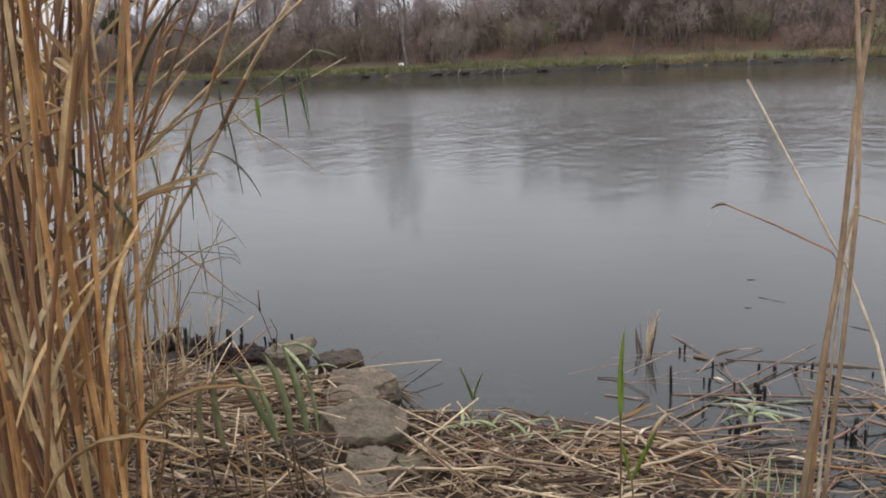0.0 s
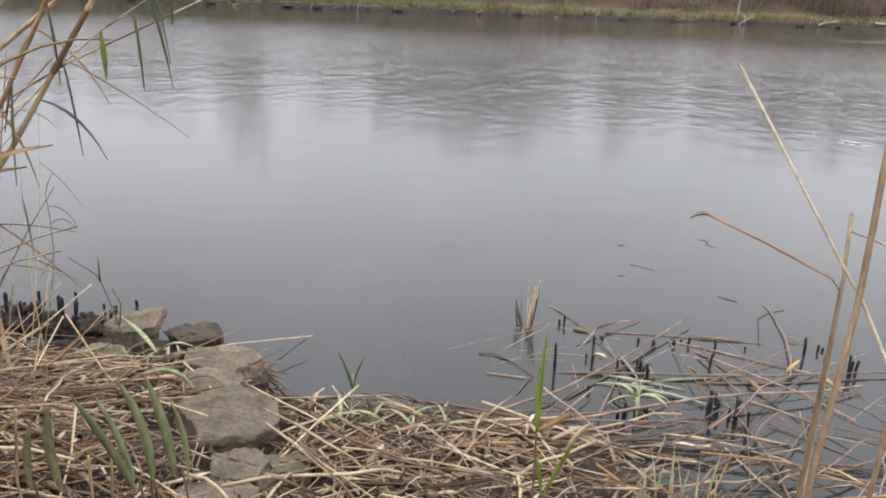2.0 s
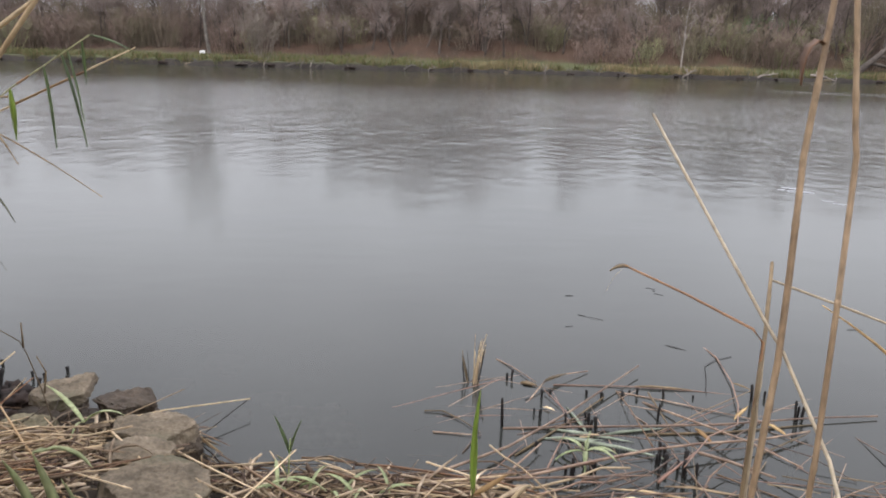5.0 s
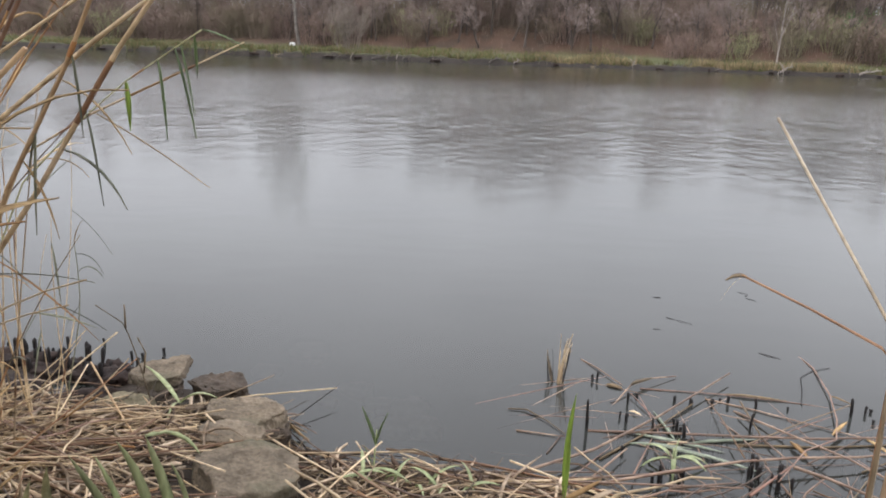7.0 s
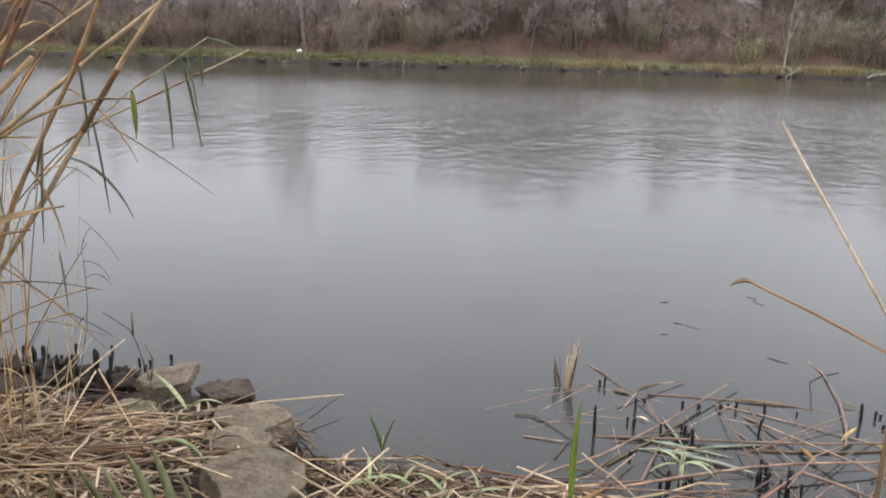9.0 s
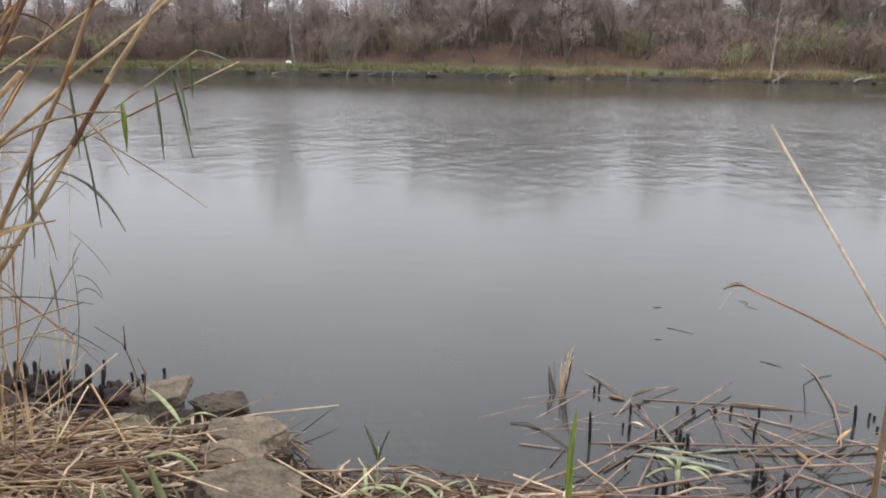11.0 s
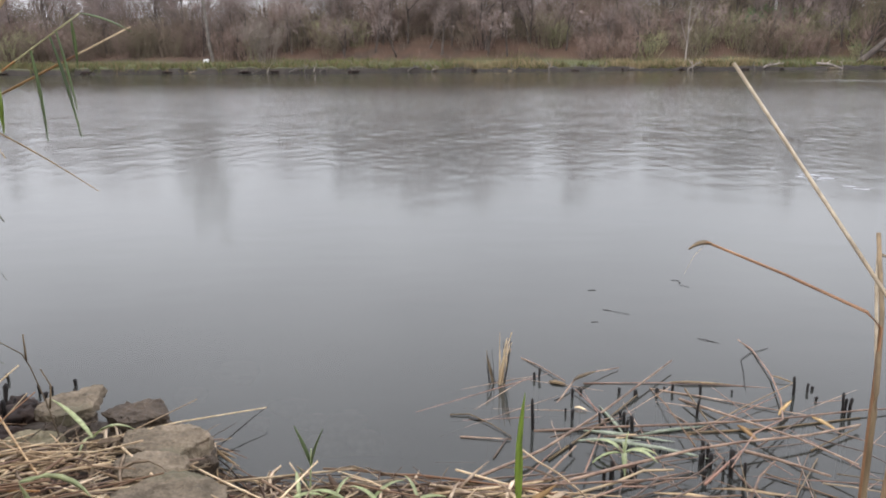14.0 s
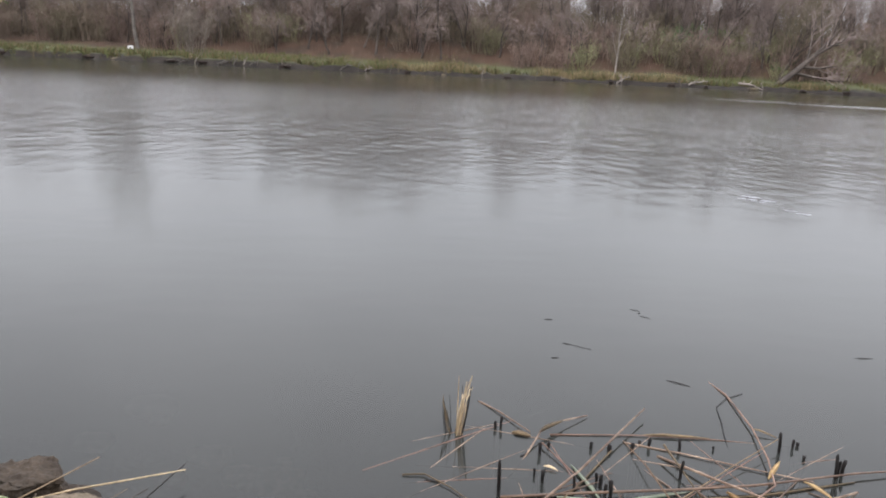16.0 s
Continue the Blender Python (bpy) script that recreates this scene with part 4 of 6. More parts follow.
# ---- near bank: reeds ----
def stem_buf(buf, pts, r, rng, tip=0.45, sides=7, node=0.15):
    """A reed stem with swollen joints along it."""
    pts = [Vector(p) for p in pts]
    fine, radii = [], []
    total = sum((pts[i + 1] - pts[i]).length for i in range(len(pts) - 1))
    done, mark = 0.0, rng.uniform(0.3, 0.9) * node
    for i in range(len(pts) - 1):
        a, c = pts[i], pts[i + 1]
        span = (c - a).length
        stops = [(0.0, 1.0)]
        while mark < done + span:
            u = (mark - done) / span
            for du, k in ((-0.006, 1.0), (-0.002, 1.13), (0.002, 1.1), (0.007, 0.96)):
                w = u + du / span
                if 0.0 < w < 1.0:
                    stops.append((w, k))
            mark += node * rng.uniform(0.8, 1.25)
        for u, k in stops:
            fine.append(a.lerp(c, u))
            radii.append(r * (1 - (1 - tip) * (done + span * u) / total) * k)
        done += span
    fine.append(pts[-1])
    radii.append(r * tip)
    buf.tube(fine, radii, sides)
    return fine, radii


def leaf_points(at, way, length, droop, count=7):
    at, d = Vector(at), Vector(way).normalized()
    pts = [at]
    for i in range(count - 1):
        pts.append(pts[-1] + d * length / (count - 1))
        d = (d + Vector((0, 0, -droop))).normalized()
    return pts


def leaf_widths(w, count=7):
    return [w * k for k in (0.45, 0.85, 1.0, 0.95, 0.75, 0.45, 0.06)][:count]


def add_leaf(root, at, way, length, width, droop, mat, rng, label=""):
    buf = Buf()
    pts = leaf_points(at, way, length, droop)
    side = Vector(way).cross(Vector((0, 0, 1)))
    if side.length < 0.1:
        side = Vector((1, 0, 0))
    side = side.normalized() + Vector((0, 0, rng.uniform(-0.5, 0.5)))
    buf.blade(pts, leaf_widths(width), side, rng.uniform(0.15, 0.35), min(0.0012, width * 0.12))
    return part("leaf", buf, mat, root, label)


def reed(base, pts, r, mat, seed, label, leaves=(), tip=0.5, group="reeds on the near bank", name="reed", sheaths=True):
    """A reed with its stem through pts (world), and leaves: (share of the height, way, length, width, droop, material)."""
    rng = random.Random(seed)
    root = thing(name, base, label, "reed", group)
    o = Vector(base)
    rel = [Vector((0, 0, -0.04))] + [Vector(p) - o for p in pts]
    buf = Buf()
    fine, radii = stem_buf(buf, rel, r, rng, tip)
    part("stem", buf, mat, root)
    if sheaths and r > 0.0024:
        for k in range(rng.choice((2, 3, 4))):
            # a papery leaf sheath wrapped round the stem above a joint
            i = rng.randrange(4, len(fine) - 1)
            way = fine[i] - fine[i - 1]
            q = fine[i] + (fine[i] - fine[i - 1]).normalized() * min(0.13, max(0.03, (fine[i + 1] - fine[i]).length))
            sheath = Buf()
            mid = fine[i].lerp(q, 0.5)
            sheath.tube([fine[i], mid, q], [radii[i] * 1.04 + 0.0002, radii[i] * 1.12, radii[i] * 1.08], 7, cap=False)
            part("sheath", sheath, rng.choice((DRY_LEAF, REED_RED, REED_BROWN)), root)
    for u, way, length, width, droop, lmat in leaves:
        q = u * (len(rel) - 1)
        i = min(len(rel) - 2, int(q))
        add_leaf(root, rel[i].lerp(rel[i + 1], q - i), way, length, width, droop, lmat, rng)
    return root


TALL = "tall dry tan reed standing on the bank"
rng = random.Random(2024)
reeds = []
for k in range(14):
    h = rng.uniform(1.5, 2.3)
    bow = Vector((rng.uniform(-0.02, 0.12), rng.uniform(-0.06, 0.06), 0))
    top = Vector((rng.uniform(-0.05, 0.30), rng.uniform(-0.12, 0.12), h))
    pts = curve_points((0, 0, 0), top, -bow, 7)[1:]
    leaves = []
    for j in range(rng.choice((2, 3, 3, 4))):
        a = rng.uniform(0, 6.28)
        up = rng.uniform(0.4, 2.2)
        leaves.append((rng.uniform(0.2, 0.85), (math.cos(a), math.sin(a), up), rng.uniform(0.16, 0.4), rng.uniform(0.008, 0.016), rng.uniform(0.0, 0.3),
                       rng.choice((DRY_LEAF, DRY_LEAF, REED_PALE, DRY_LEAF, DRY_LEAF, DRY_LEAF, DRY_LEAF, GREY_LEAF))))
    mat = (REED_RED, REED_BROWN, REED_RED, REED, REED_BROWN, REED_RED, REED_BROWN)[k % 7]
    x, y = -0.75 - 0.06 * k, 1.75 + 0.05 * k
    z = ground_z(x, y)
    reeds.append(reed((x, y, z), [Vector((x, y, z)) + p for p in pts], rng.uniform(0.003, 0.0055), mat, 500 + k, TALL if k % 7 not in (1, 4, 6) else "dark brown weathered reed standing on the bank", leaves))
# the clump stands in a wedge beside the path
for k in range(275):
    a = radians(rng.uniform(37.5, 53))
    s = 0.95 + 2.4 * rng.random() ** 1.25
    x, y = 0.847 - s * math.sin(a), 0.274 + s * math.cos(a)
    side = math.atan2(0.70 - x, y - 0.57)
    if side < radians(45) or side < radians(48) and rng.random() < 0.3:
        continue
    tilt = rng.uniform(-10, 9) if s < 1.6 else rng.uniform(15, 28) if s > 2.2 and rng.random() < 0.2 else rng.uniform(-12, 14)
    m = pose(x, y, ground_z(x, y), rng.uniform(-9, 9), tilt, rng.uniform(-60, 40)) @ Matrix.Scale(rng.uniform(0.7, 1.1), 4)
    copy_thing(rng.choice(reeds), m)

# short dead brown stems, added to darken the shaded foot of the clump
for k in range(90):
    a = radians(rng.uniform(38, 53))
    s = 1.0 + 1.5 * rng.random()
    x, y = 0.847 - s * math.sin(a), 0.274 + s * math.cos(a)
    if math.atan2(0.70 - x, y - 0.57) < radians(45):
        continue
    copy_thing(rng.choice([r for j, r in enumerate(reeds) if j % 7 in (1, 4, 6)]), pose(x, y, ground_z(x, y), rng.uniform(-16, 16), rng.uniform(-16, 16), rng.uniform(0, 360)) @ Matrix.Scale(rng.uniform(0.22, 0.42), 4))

# leaning reeds that cross in front of the water
LEAN = "thick yellow-tan dry reed leaning towards the water"


def leaning(seed, r, mat, *pts, leaves=(), label=LEAN, tip=0.6):
    first, second = Vector(pts[0]), Vector(pts[1])
    d = second - first
    k = (first.z - 0.16) / max(0.2, d.z)
    base = first - d * k * 0.55
    base.z = ground_z(base.x, base.y)
    reed(base, [base.lerp(first, 0.5) + Vector((-0.02, 0, 0.02)), *pts], r, mat, seed, label, leaves, tip, "reeds leaning over the water")


leaning(1, 0.0062, REED_PALE, (-0.51, 1.9, 0.96), (-0.18, 1.9, 1.20), (0.10, 1.9, 1.39), (0.25, 1.9, 1.50), leaves=((0.45, (0.2, 0, -1), 0.16, 0.008, 0.05, GREY_LEAF), (0.55, (0.9, 0.1, -0.4), 0.2, 0.007, 0.2, DRY_LEAF)))
leaning(2, 0.0066, REED_PALE, (-0.54, 1.9, 0.63), (-0.31, 1.9, 0.93), (-0.13, 1.9, 1.19), (0.03, 1.9, 1.39), (0.12, 1.9, 1.55), leaves=((0.4, (1, 0, 0.15), 0.24, 0.006, 0.05, GREY_LEAF), (0.42, (0.9, 0, -0.5), 0.26, 0.006, 0.05, DRY_LEAF), (0.55, (0.7, 0, -0.2), 0.17, 0.009, 0.22, GREY_LEAF), (0.6, (0.15, 0, -1), 0.18, 0.008, 0.05, GREY_LEAF), (0.6, (0.88, 0, -0.42), 0.27, 0.005, 0.03, DRY_LEAF)))
leaning(3, 0.0058, REED, (-0.36, 1.88, 0.93), (-0.22, 1.88, 1.16), (-0.10, 1.88, 1.40), (-0.03, 1.88, 1.56), leaves=((0.5, (-0.1, 0, -1), 0.2, 0.009, 0.05, GREY_LEAF), (0.58, (-0.5, 0.1, -0.6), 0.22, 0.01, 0.2, GREY_LEAF), (0.62, (0.1, 0, -1), 0.15, 0.008, 0.1, GREY_LEAF), (0.45, (0.5, 0, -0.7), 0.16, 0.007, 0.2, DRY_LEAF)))
leaning(4, 0.0052, REED_PALE, (-0.56, 2.1, 1.15), (-0.26, 2.1, 1.33), (-0.12, 2.1, 1.42))
leaning(5, 0.0055, REED, (-0.45, 1.7, 0.92), (-0.32, 1.7, 1.05), (-0.16, 1.7, 1.19), tip=0.8)
leaning(6, 0.0040, REED_PALE, (-0.45, 2.05, 0.97), (-0.29, 2.05, 1.06), (0.04, 2.05, 1.21), tip=0.35)
leaning(7, 0.0026, FADED_GREEN, (-0.42, 2.0, 0.92), (-0.27, 2.0, 1.06), (-0.18, 2.0, 1.13), (-0.02, 2.0, 1.23),
        leaves=((0.80, (0.05, 0, -1), 0.095, 0.012, 0.05, YELLOW_GREEN), (0.885, (0.1, 0, -1), 0.15, 0.009, 0.05, DARK_GREEN), (0.93, (0.25, 0, -1), 0.17, 0.010, 0.05, DARK_GREEN),
                (0.945, (0.2, 0, -1), 0.13, 0.009, 0.05, DARK_GREEN), (0.98, (0.05, 0, -1), 0.08, 0.007, 0.05, DARK_GREEN), (1.0, (1, 0, -0.2), 0.09, 0.007, 0.06, DARK_GREEN)), label="reed with hanging green leaves over the water", tip=0.5)

# two tall stalks and a crossing broken one on the other side
R = "tall dry reed stalk leaning slightly, rooted in the straw"
ROW = "stalks beside the open water"
reed((0.955, 1.31, ground_z(0.955, 1.31)), [(0.985, 1.33, 0.55), (1.005, 1.344, 0.805), (1.018, 1.36, 0.91), (1.022, 1.37, 1.0), (1.028, 1.39, 1.12), (1.047, 1.409, 1.30), (1.075, 1.43, 1.62)], 0.0041, BROWN_STALK, 71, R,
     ((0.8, (-0.6, -0.1, 0.25), 0.055, 0.013, 1.3, REED_BROWN),), 0.75, ROW, sheaths=False)
reed((0.975, 1.19, ground_z(0.975, 1.19)), [(0.99, 1.2, 0.55), (1.004, 1.209, 0.884), (1.009, 1.222, 1.021), (1.001, 1.208, 1.14), (1.0, 1.216, 1.165), (0.991, 1.226, 1.271), (0.985, 1.23, 1.62)], 0.0029, BROWN_STALK, 72, R, (), 0.75, ROW, sheaths=False)


def snapped(seed, r, mat, label, base, pts, leaves=(), tip=0.7):
    reed((*base, ground_z(*base)), pts, r, mat, seed, label, leaves, tip, ROW, sheaths=False)


snapped(73, 0.0029, REED_DARK, "thin dark broken reed stub among the stalks", (0.98, 1.34), ((1.0, 1.37, 0.6), (1.02, 1.415, 0.85), (1.035, 1.455, 0.915), (1.063, 1.542, 0.973)), (), 0.8)
snapped(74, 0.0024, STALK, "broken pale reed slanting across the stalks", (1.1, 1.17), ((1.09, 1.2, 0.55), (1.072, 1.245, 0.75), (1.056, 1.297, 0.836), (1.027, 1.373, 0.918), (1.01, 1.393, 0.947), (0.907, 1.557, 1.147)), (), 0.75)
snapped(75, 0.0037, REED_BROWN, "snapped brown reed bent sideways with a withered tip", (0.99, 1.36), ((1.015, 1.41, 0.7), (1.028, 1.438, 0.905), (1.02, 1.452, 0.916), (0.95, 1.48, 0.945), (0.88, 1.508, 0.97)),
        ((0.985, (-0.9, 0.1, 0.1), 0.024, 0.008, 0.15, REED_DARK), (0.995, (-0.6, 0, -0.5), 0.04, 0.0006, 0.2, REED_PALE)), 0.35)
snapped(76, 0.0027, STALK, "thin pale reed snapped sideways", (1.0, 1.37), ((1.035, 1.45, 0.85), (1.058, 1.53, 0.955), (1.12, 1.49, 0.94), (1.2, 1.44, 0.92), (1.3, 1.38, 0.9)), (), 0.5)
for k in range(7):
    x, y = rng.uniform(1.16, 1.5), rng.uniform(1.3, 1.75)
    m = pose(x, y, ground_z(x, y), rng.uniform(-4, 6), rng.uniform(6, 20), rng.uniform(-40, 40)) @ Matrix.Scale(rng.uniform(0.6, 1.0), 4)
    copy_thing(rng.choice(reeds), m)

# pale thin stems, some broken, at the clump's foot
for k in range(24):
    x, y = rng.uniform(-0.98, -0.62), rng.uniform(1.98, 2.5)
    b = Vector((x, y, ground_z(x, y)))
    h = rng.uniform(0.35, 1.0)
    lean = Vector((rng.uniform(-0.12, 0.2), rng.uniform(-0.1, 0.1), h))
    if k % 4 == 0:
        lean = Vector((rng.uniform(0.25, 0.45), rng.uniform(-0.05, 0.3), rng.uniform(0.15, 0.35)))
    pts = [b + q for q in curve_points((0, 0, 0), lean, (rng.uniform(-0.05, 0.05), 0, 0), 5)[1:]]
    reed(b, pts, rng.uniform(0.002, 0.0034), rng.choice((REED_PALE, STRAW_REED, REED_PALE, REED)), 700 + k, "thin pale dry stem at the foot of the reeds",
         [(rng.uniform(0.4, 0.9), (rng.uniform(-0.6, 0.8), rng.uniform(-0.5, 0.5), rng.uniform(-0.3, 0.8)), rng.uniform(0.08, 0.18), 0.007, rng.uniform(0.05, 0.4), DRY_LEAF)] if k % 2 else (), 0.5)

# thin bent reeds at the edge of the clump, down to the water
for k in range(18):
    a = radians(rng.uniform(36, 45))
    s = rng.uniform(2.0, 3.1)
    x, y = 0.69 - s * math.sin(a), 0.575 + s * math.cos(a)
    if x > -0.66:
        x -= 0.25
    z = ground_z(x, y)
    h = rng.uniform(0.5, 1.1)
    lean = Vector((rng.uniform(-0.1, 0.3), rng.uniform(-0.1, 0.15), h))
    b = Vector((x, y, max(z, -0.02)))
    pts = [b + p for p in curve_points((0, 0, 0), lean, (rng.uniform(-0.06, 0.03), 0, 0.02), 6)[1:]]
    leaves = [(rng.uniform(0.4, 0.95), (rng.uniform(-0.3, 1), rng.uniform(-0.6, 0.6), rng.uniform(-0.6, 0.6)), rng.uniform(0.08, 0.2), rng.uniform(0.005, 0.009), rng.uniform(0.02, 0.3),
               rng.choice((DRY_LEAF, GREY_LEAF, GREY_LEAF))) for _ in range(rng.choice((0, 1, 2)))]
    reed(b, pts, rng.uniform(0.0018, 0.0036), rng.choice((REED, REED_PALE, REED_DARK)), 800 + k, "thin dry reed at the water's edge", leaves, 0.4)


# ---- near bank: straw ----
def fallen(seed, length, r, mat, label="fallen dry reed lying on the straw"):
    rng = random.Random(seed)
    buf = Buf()
    pts = curve_points((-length / 2, 0, 0), (length / 2, 0, 0), (0, rng.uniform(-0.045, 0.045) * length, rng.uniform(-0.02, 0.04) * length), 6, rng, 0.008)
    stem_buf(buf, pts, r, rng, rng.uniform(0.5, 0.9), 6)
    return whole("fallen_reed", buf, mat, (0, 0, 0.0), label, "reed", "fallen reeds in the straw")


def litter_z(x, y):
    return max(ground_z(x, y), 0.0)


def along_shore(x):
    """The waterline's bearing at x, in degrees."""
    return math.degrees(math.atan2(shore_y(x + 0.12) - shore_y(x - 0.12), 0.24)) if x < 0.6 else 4.0


def in_litter(rng):
    """A place on the straw-covered bank."""
    while True:
        x, y = rng.uniform(-1.2, 1.75), rng.uniform(1.55, 2.95)
        edge = shore_y(x) if x < 0.75 else 2.66
        if x > 0.8 and y > 2.3 and rng.random() < 0.72:
            continue
        if x < -0.6 and y > 2.64 and rng.random() < 0.85:
            continue
        if y < edge + 0.03 and not (abs(x + 0.1) < 0.17 and abs(y - 2.28) < 0.17) and not (abs(x + 0.55) < 0.3 and y > 2.78) and not (abs(x + 0.25) < 0.16 and abs(y - 2.64) < 0.09) and not (abs(x + 0.69) < 0.1 and abs(y - 2.7) < 0.08) and not (abs(x - 0.03) < 0.07 and abs(y - 2.08) < 0.07):
            return x, y


rng = random.Random(333)
mats = (STRAW_REED, TAN_REED, WET_REED, STRAW_REED, REED_PALE, REED_RED)
templates = [fallen(900 + k, rng.uniform(0.18, 0.62), rng.uniform(0.002, 0.0046), mats[k % 6]) for k in range(24)]


def lay(ob, rng, x, y):
    a = rng.gauss(4, 30) if x > 0.1 else rng.gauss(14, 32)
    if rng.random() < 0.25:
        a = rng.uniform(0, 180)
    if y > (shore_y(x) if x < 0.75 else 2.66) - 0.14:
        a = rng.gauss(along_shore(x), 9) if x > -0.35 else rng.gauss(20, 15)
    return pose(x, y, litter_z(x, y) + (rng.uniform(0.02, 0.075) if ground_z(x, y) > 0.05 else rng.uniform(0.01, 0.04)), rng.uniform(0, 360), rng.gauss(0, 4), a)


for ob in templates:
    ob.matrix_basis = lay(ob, rng, *in_litter(rng))
for k in range(165):
    ob = rng.choice(templates)
    copy_thing(ob, lay(ob, rng, *in_litter(rng)))
# loose straws where the bank runs out into the water
for k in range(85):
    ob = rng.choice([ob for j, ob in enumerate(templates) if j % 6 in (0, 1, 2, 5)])
    x, y = rng.uniform(0.72, 1.85), rng.uniform(1.95, 2.72)
    copy_thing(ob, pose(x, y, litter_z(x, y) + rng.uniform(0.004, 0.04), rng.uniform(0, 360), rng.gauss(0, 3), rng.gauss(22, 38)))

buf, wet = Buf(), Buf()
for k in range(2500):
    x, y = in_litter(rng)
    if x > 0.75 and rng.random() < 0.45:
        continue
    z = litter_z(x, y) + rng.uniform(0.002, 0.03)
    length, a, tilt = 0.05 + 0.4 * rng.random() ** 1.6, rng.gauss(10, 45), rng.gauss(0, 9)
    if y > (shore_y(x) if x < 0.75 else 2.66) - 0.1:
        a, tilt = rng.gauss(along_shore(x) if x > -0.35 else 5, 12), rng.gauss(0, 4)
    d = Vector((math.cos(radians(a)) * math.cos(radians(tilt)), math.sin(radians(a)) * math.cos(radians(tilt)), math.sin(radians(tilt)))) * length / 2
    p = Vector((x, y, z))
    if k % 3:
        r = rng.uniform(0.0008, 0.0024)
        (wet if y > (shore_y(x) if x < 0.75 else 2.66) - 0.13 and k % 4 else buf).tube([p - d, p + Vector((rng.uniform(-1, 1), rng.uniform(-1, 1), 0.5)) * length * 0.05, p + d], [r, r, r * 0.7], 4)
    else:
        w = rng.uniform(0.005, 0.013)
        buf.blade([p - d * 0.7, p - d * 0.2 + Vector((0, 0, 0.006)), p + d * 0.3, p + d * 0.7], [w * 0.4, w, w * 0.9, w * 0.2],
                  (rng.uniform(-1, 1), rng.uniform(-1, 1), rng.uniform(-0.6, 0.6)), 0.3)
for k in range(330):
    # thicker stems piled over the litter, most at the foot of the reeds
    x, y = (rng.uniform(-1.25, -0.45), rng.uniform(1.85, 2.62)) if k % 3 == 0 else in_litter(rng)
    if x > 0.7 and k % 2:
        continue
    a, length = radians(rng.gauss(15, 34) if x < -0.2 else rng.gauss(4, 45)), rng.uniform(0.12, 0.5)
    d = Vector((math.cos(a), math.sin(a), rng.gauss(0, 0.08))) * length / 2
    if -0.35 < x < 0.6 and any(y + q.y > shore_y(x + q.x) + 0.02 for q in (d, -d)):
        continue
    stem = Buf()
    stem_buf(stem, [-d, Vector((rng.uniform(-1, 1), rng.uniform(-1, 1), 0.3)) * length * 0.03, d], rng.uniform(0.0018, 0.004), rng, rng.uniform(0.6, 1), 5)
    whole("broken_stem", stem, STEMS, (x, y, litter_z(x, y) + rng.uniform(0.03, 0.08)), "broken dry tan reed stem lying on the straw", "reed stem", "broken stems on the straw")
scraps = Buf()
for k in range(3200):
    x, y = in_litter(rng)
    if x > 0.6 and rng.random() < 0.6:
        continue
    if ground_z(x, y) < 0.01:
        continue
    p = Vector((x, y, litter_z(x, y) + rng.uniform(0.008, 0.05)))
    length, w, a = rng.uniform(0.015, 0.09), rng.uniform(0.004, 0.012), rng.uniform(0, 6.28)
    if k % 5 == 0:
        w *= 1.8
    d = Vector((math.cos(a), math.sin(a), rng.uniform(-0.4, 0.5))) * length / 2
    c = Vector((rng.uniform(-1, 1), rng.uniform(-1, 1), rng.uniform(-0.3, 0.6))) * length * 0.16
    scraps.blade([p - d, p - d * 0.4 + c * 0.8, p + d * 0.35 + c, p + d], [w * 0.5, w, w * 0.85, w * 0.1], (rng.uniform(-1, 1), rng.uniform(-1, 1), rng.uniform(-1, 1)), rng.uniform(0.1, 0.5))
for k in range(480):
    x, y = in_litter(rng)
    if ground_z(x, y) < 0.0:
        continue
    p = Vector((x, y, litter_z(x, y) + rng.uniform(0.02, 0.055)))
    length, w, a = rng.uniform(0.1, 0.26), rng.uniform(0.006, 0.013), rng.gauss(0.3, 0.9)
    d = Vector((math.cos(a), math.sin(a), rng.gauss(0, 0.12))) * length / 2
    c = Vector((-d.y, d.x, rng.uniform(0, 0.6) * length)) * rng.uniform(-0.35, 0.35)
    c.z = abs(c.z)
    scraps.blade([p - d, p - d * 0.5 + c * 0.8, p + c, p + d * 0.5 + c * 0.7, p + d], [w * 0.6, w, w, w * 0.7, w * 0.1], (rng.uniform(-1, 1), rng.uniform(-1, 1), rng.uniform(-0.7, 0.7)), rng.uniform(0.1, 0.4))
whole("leaf_scraps", scraps, SCRAP_LEAF, (0, 0, 0), "curled withered leaf scraps lying over the straw", "straw", kind="stuff")
whole("wet_straw", wet, WET_STRAW, (0, 0, 0), "dark wet straw washed along the waterline", "straw", kind="stuff")
whole("straw_litter", buf, STRAW, (0, 0, 0), "matted straw and withered leaf scraps covering the bank", "straw", kind="stuff")


def lying(seed, r, mat, label, *pts):
    """A longer reed propped across the litter."""
    rng = random.Random(seed)
    o = Vector(pts[0])
    buf = Buf()
    stem_buf(buf, [Vector(p) - o for p in pts], r, rng, 0.7, 6)
    whole("fallen_reed", buf, mat, o, label, "reed", "fallen reeds in the straw")


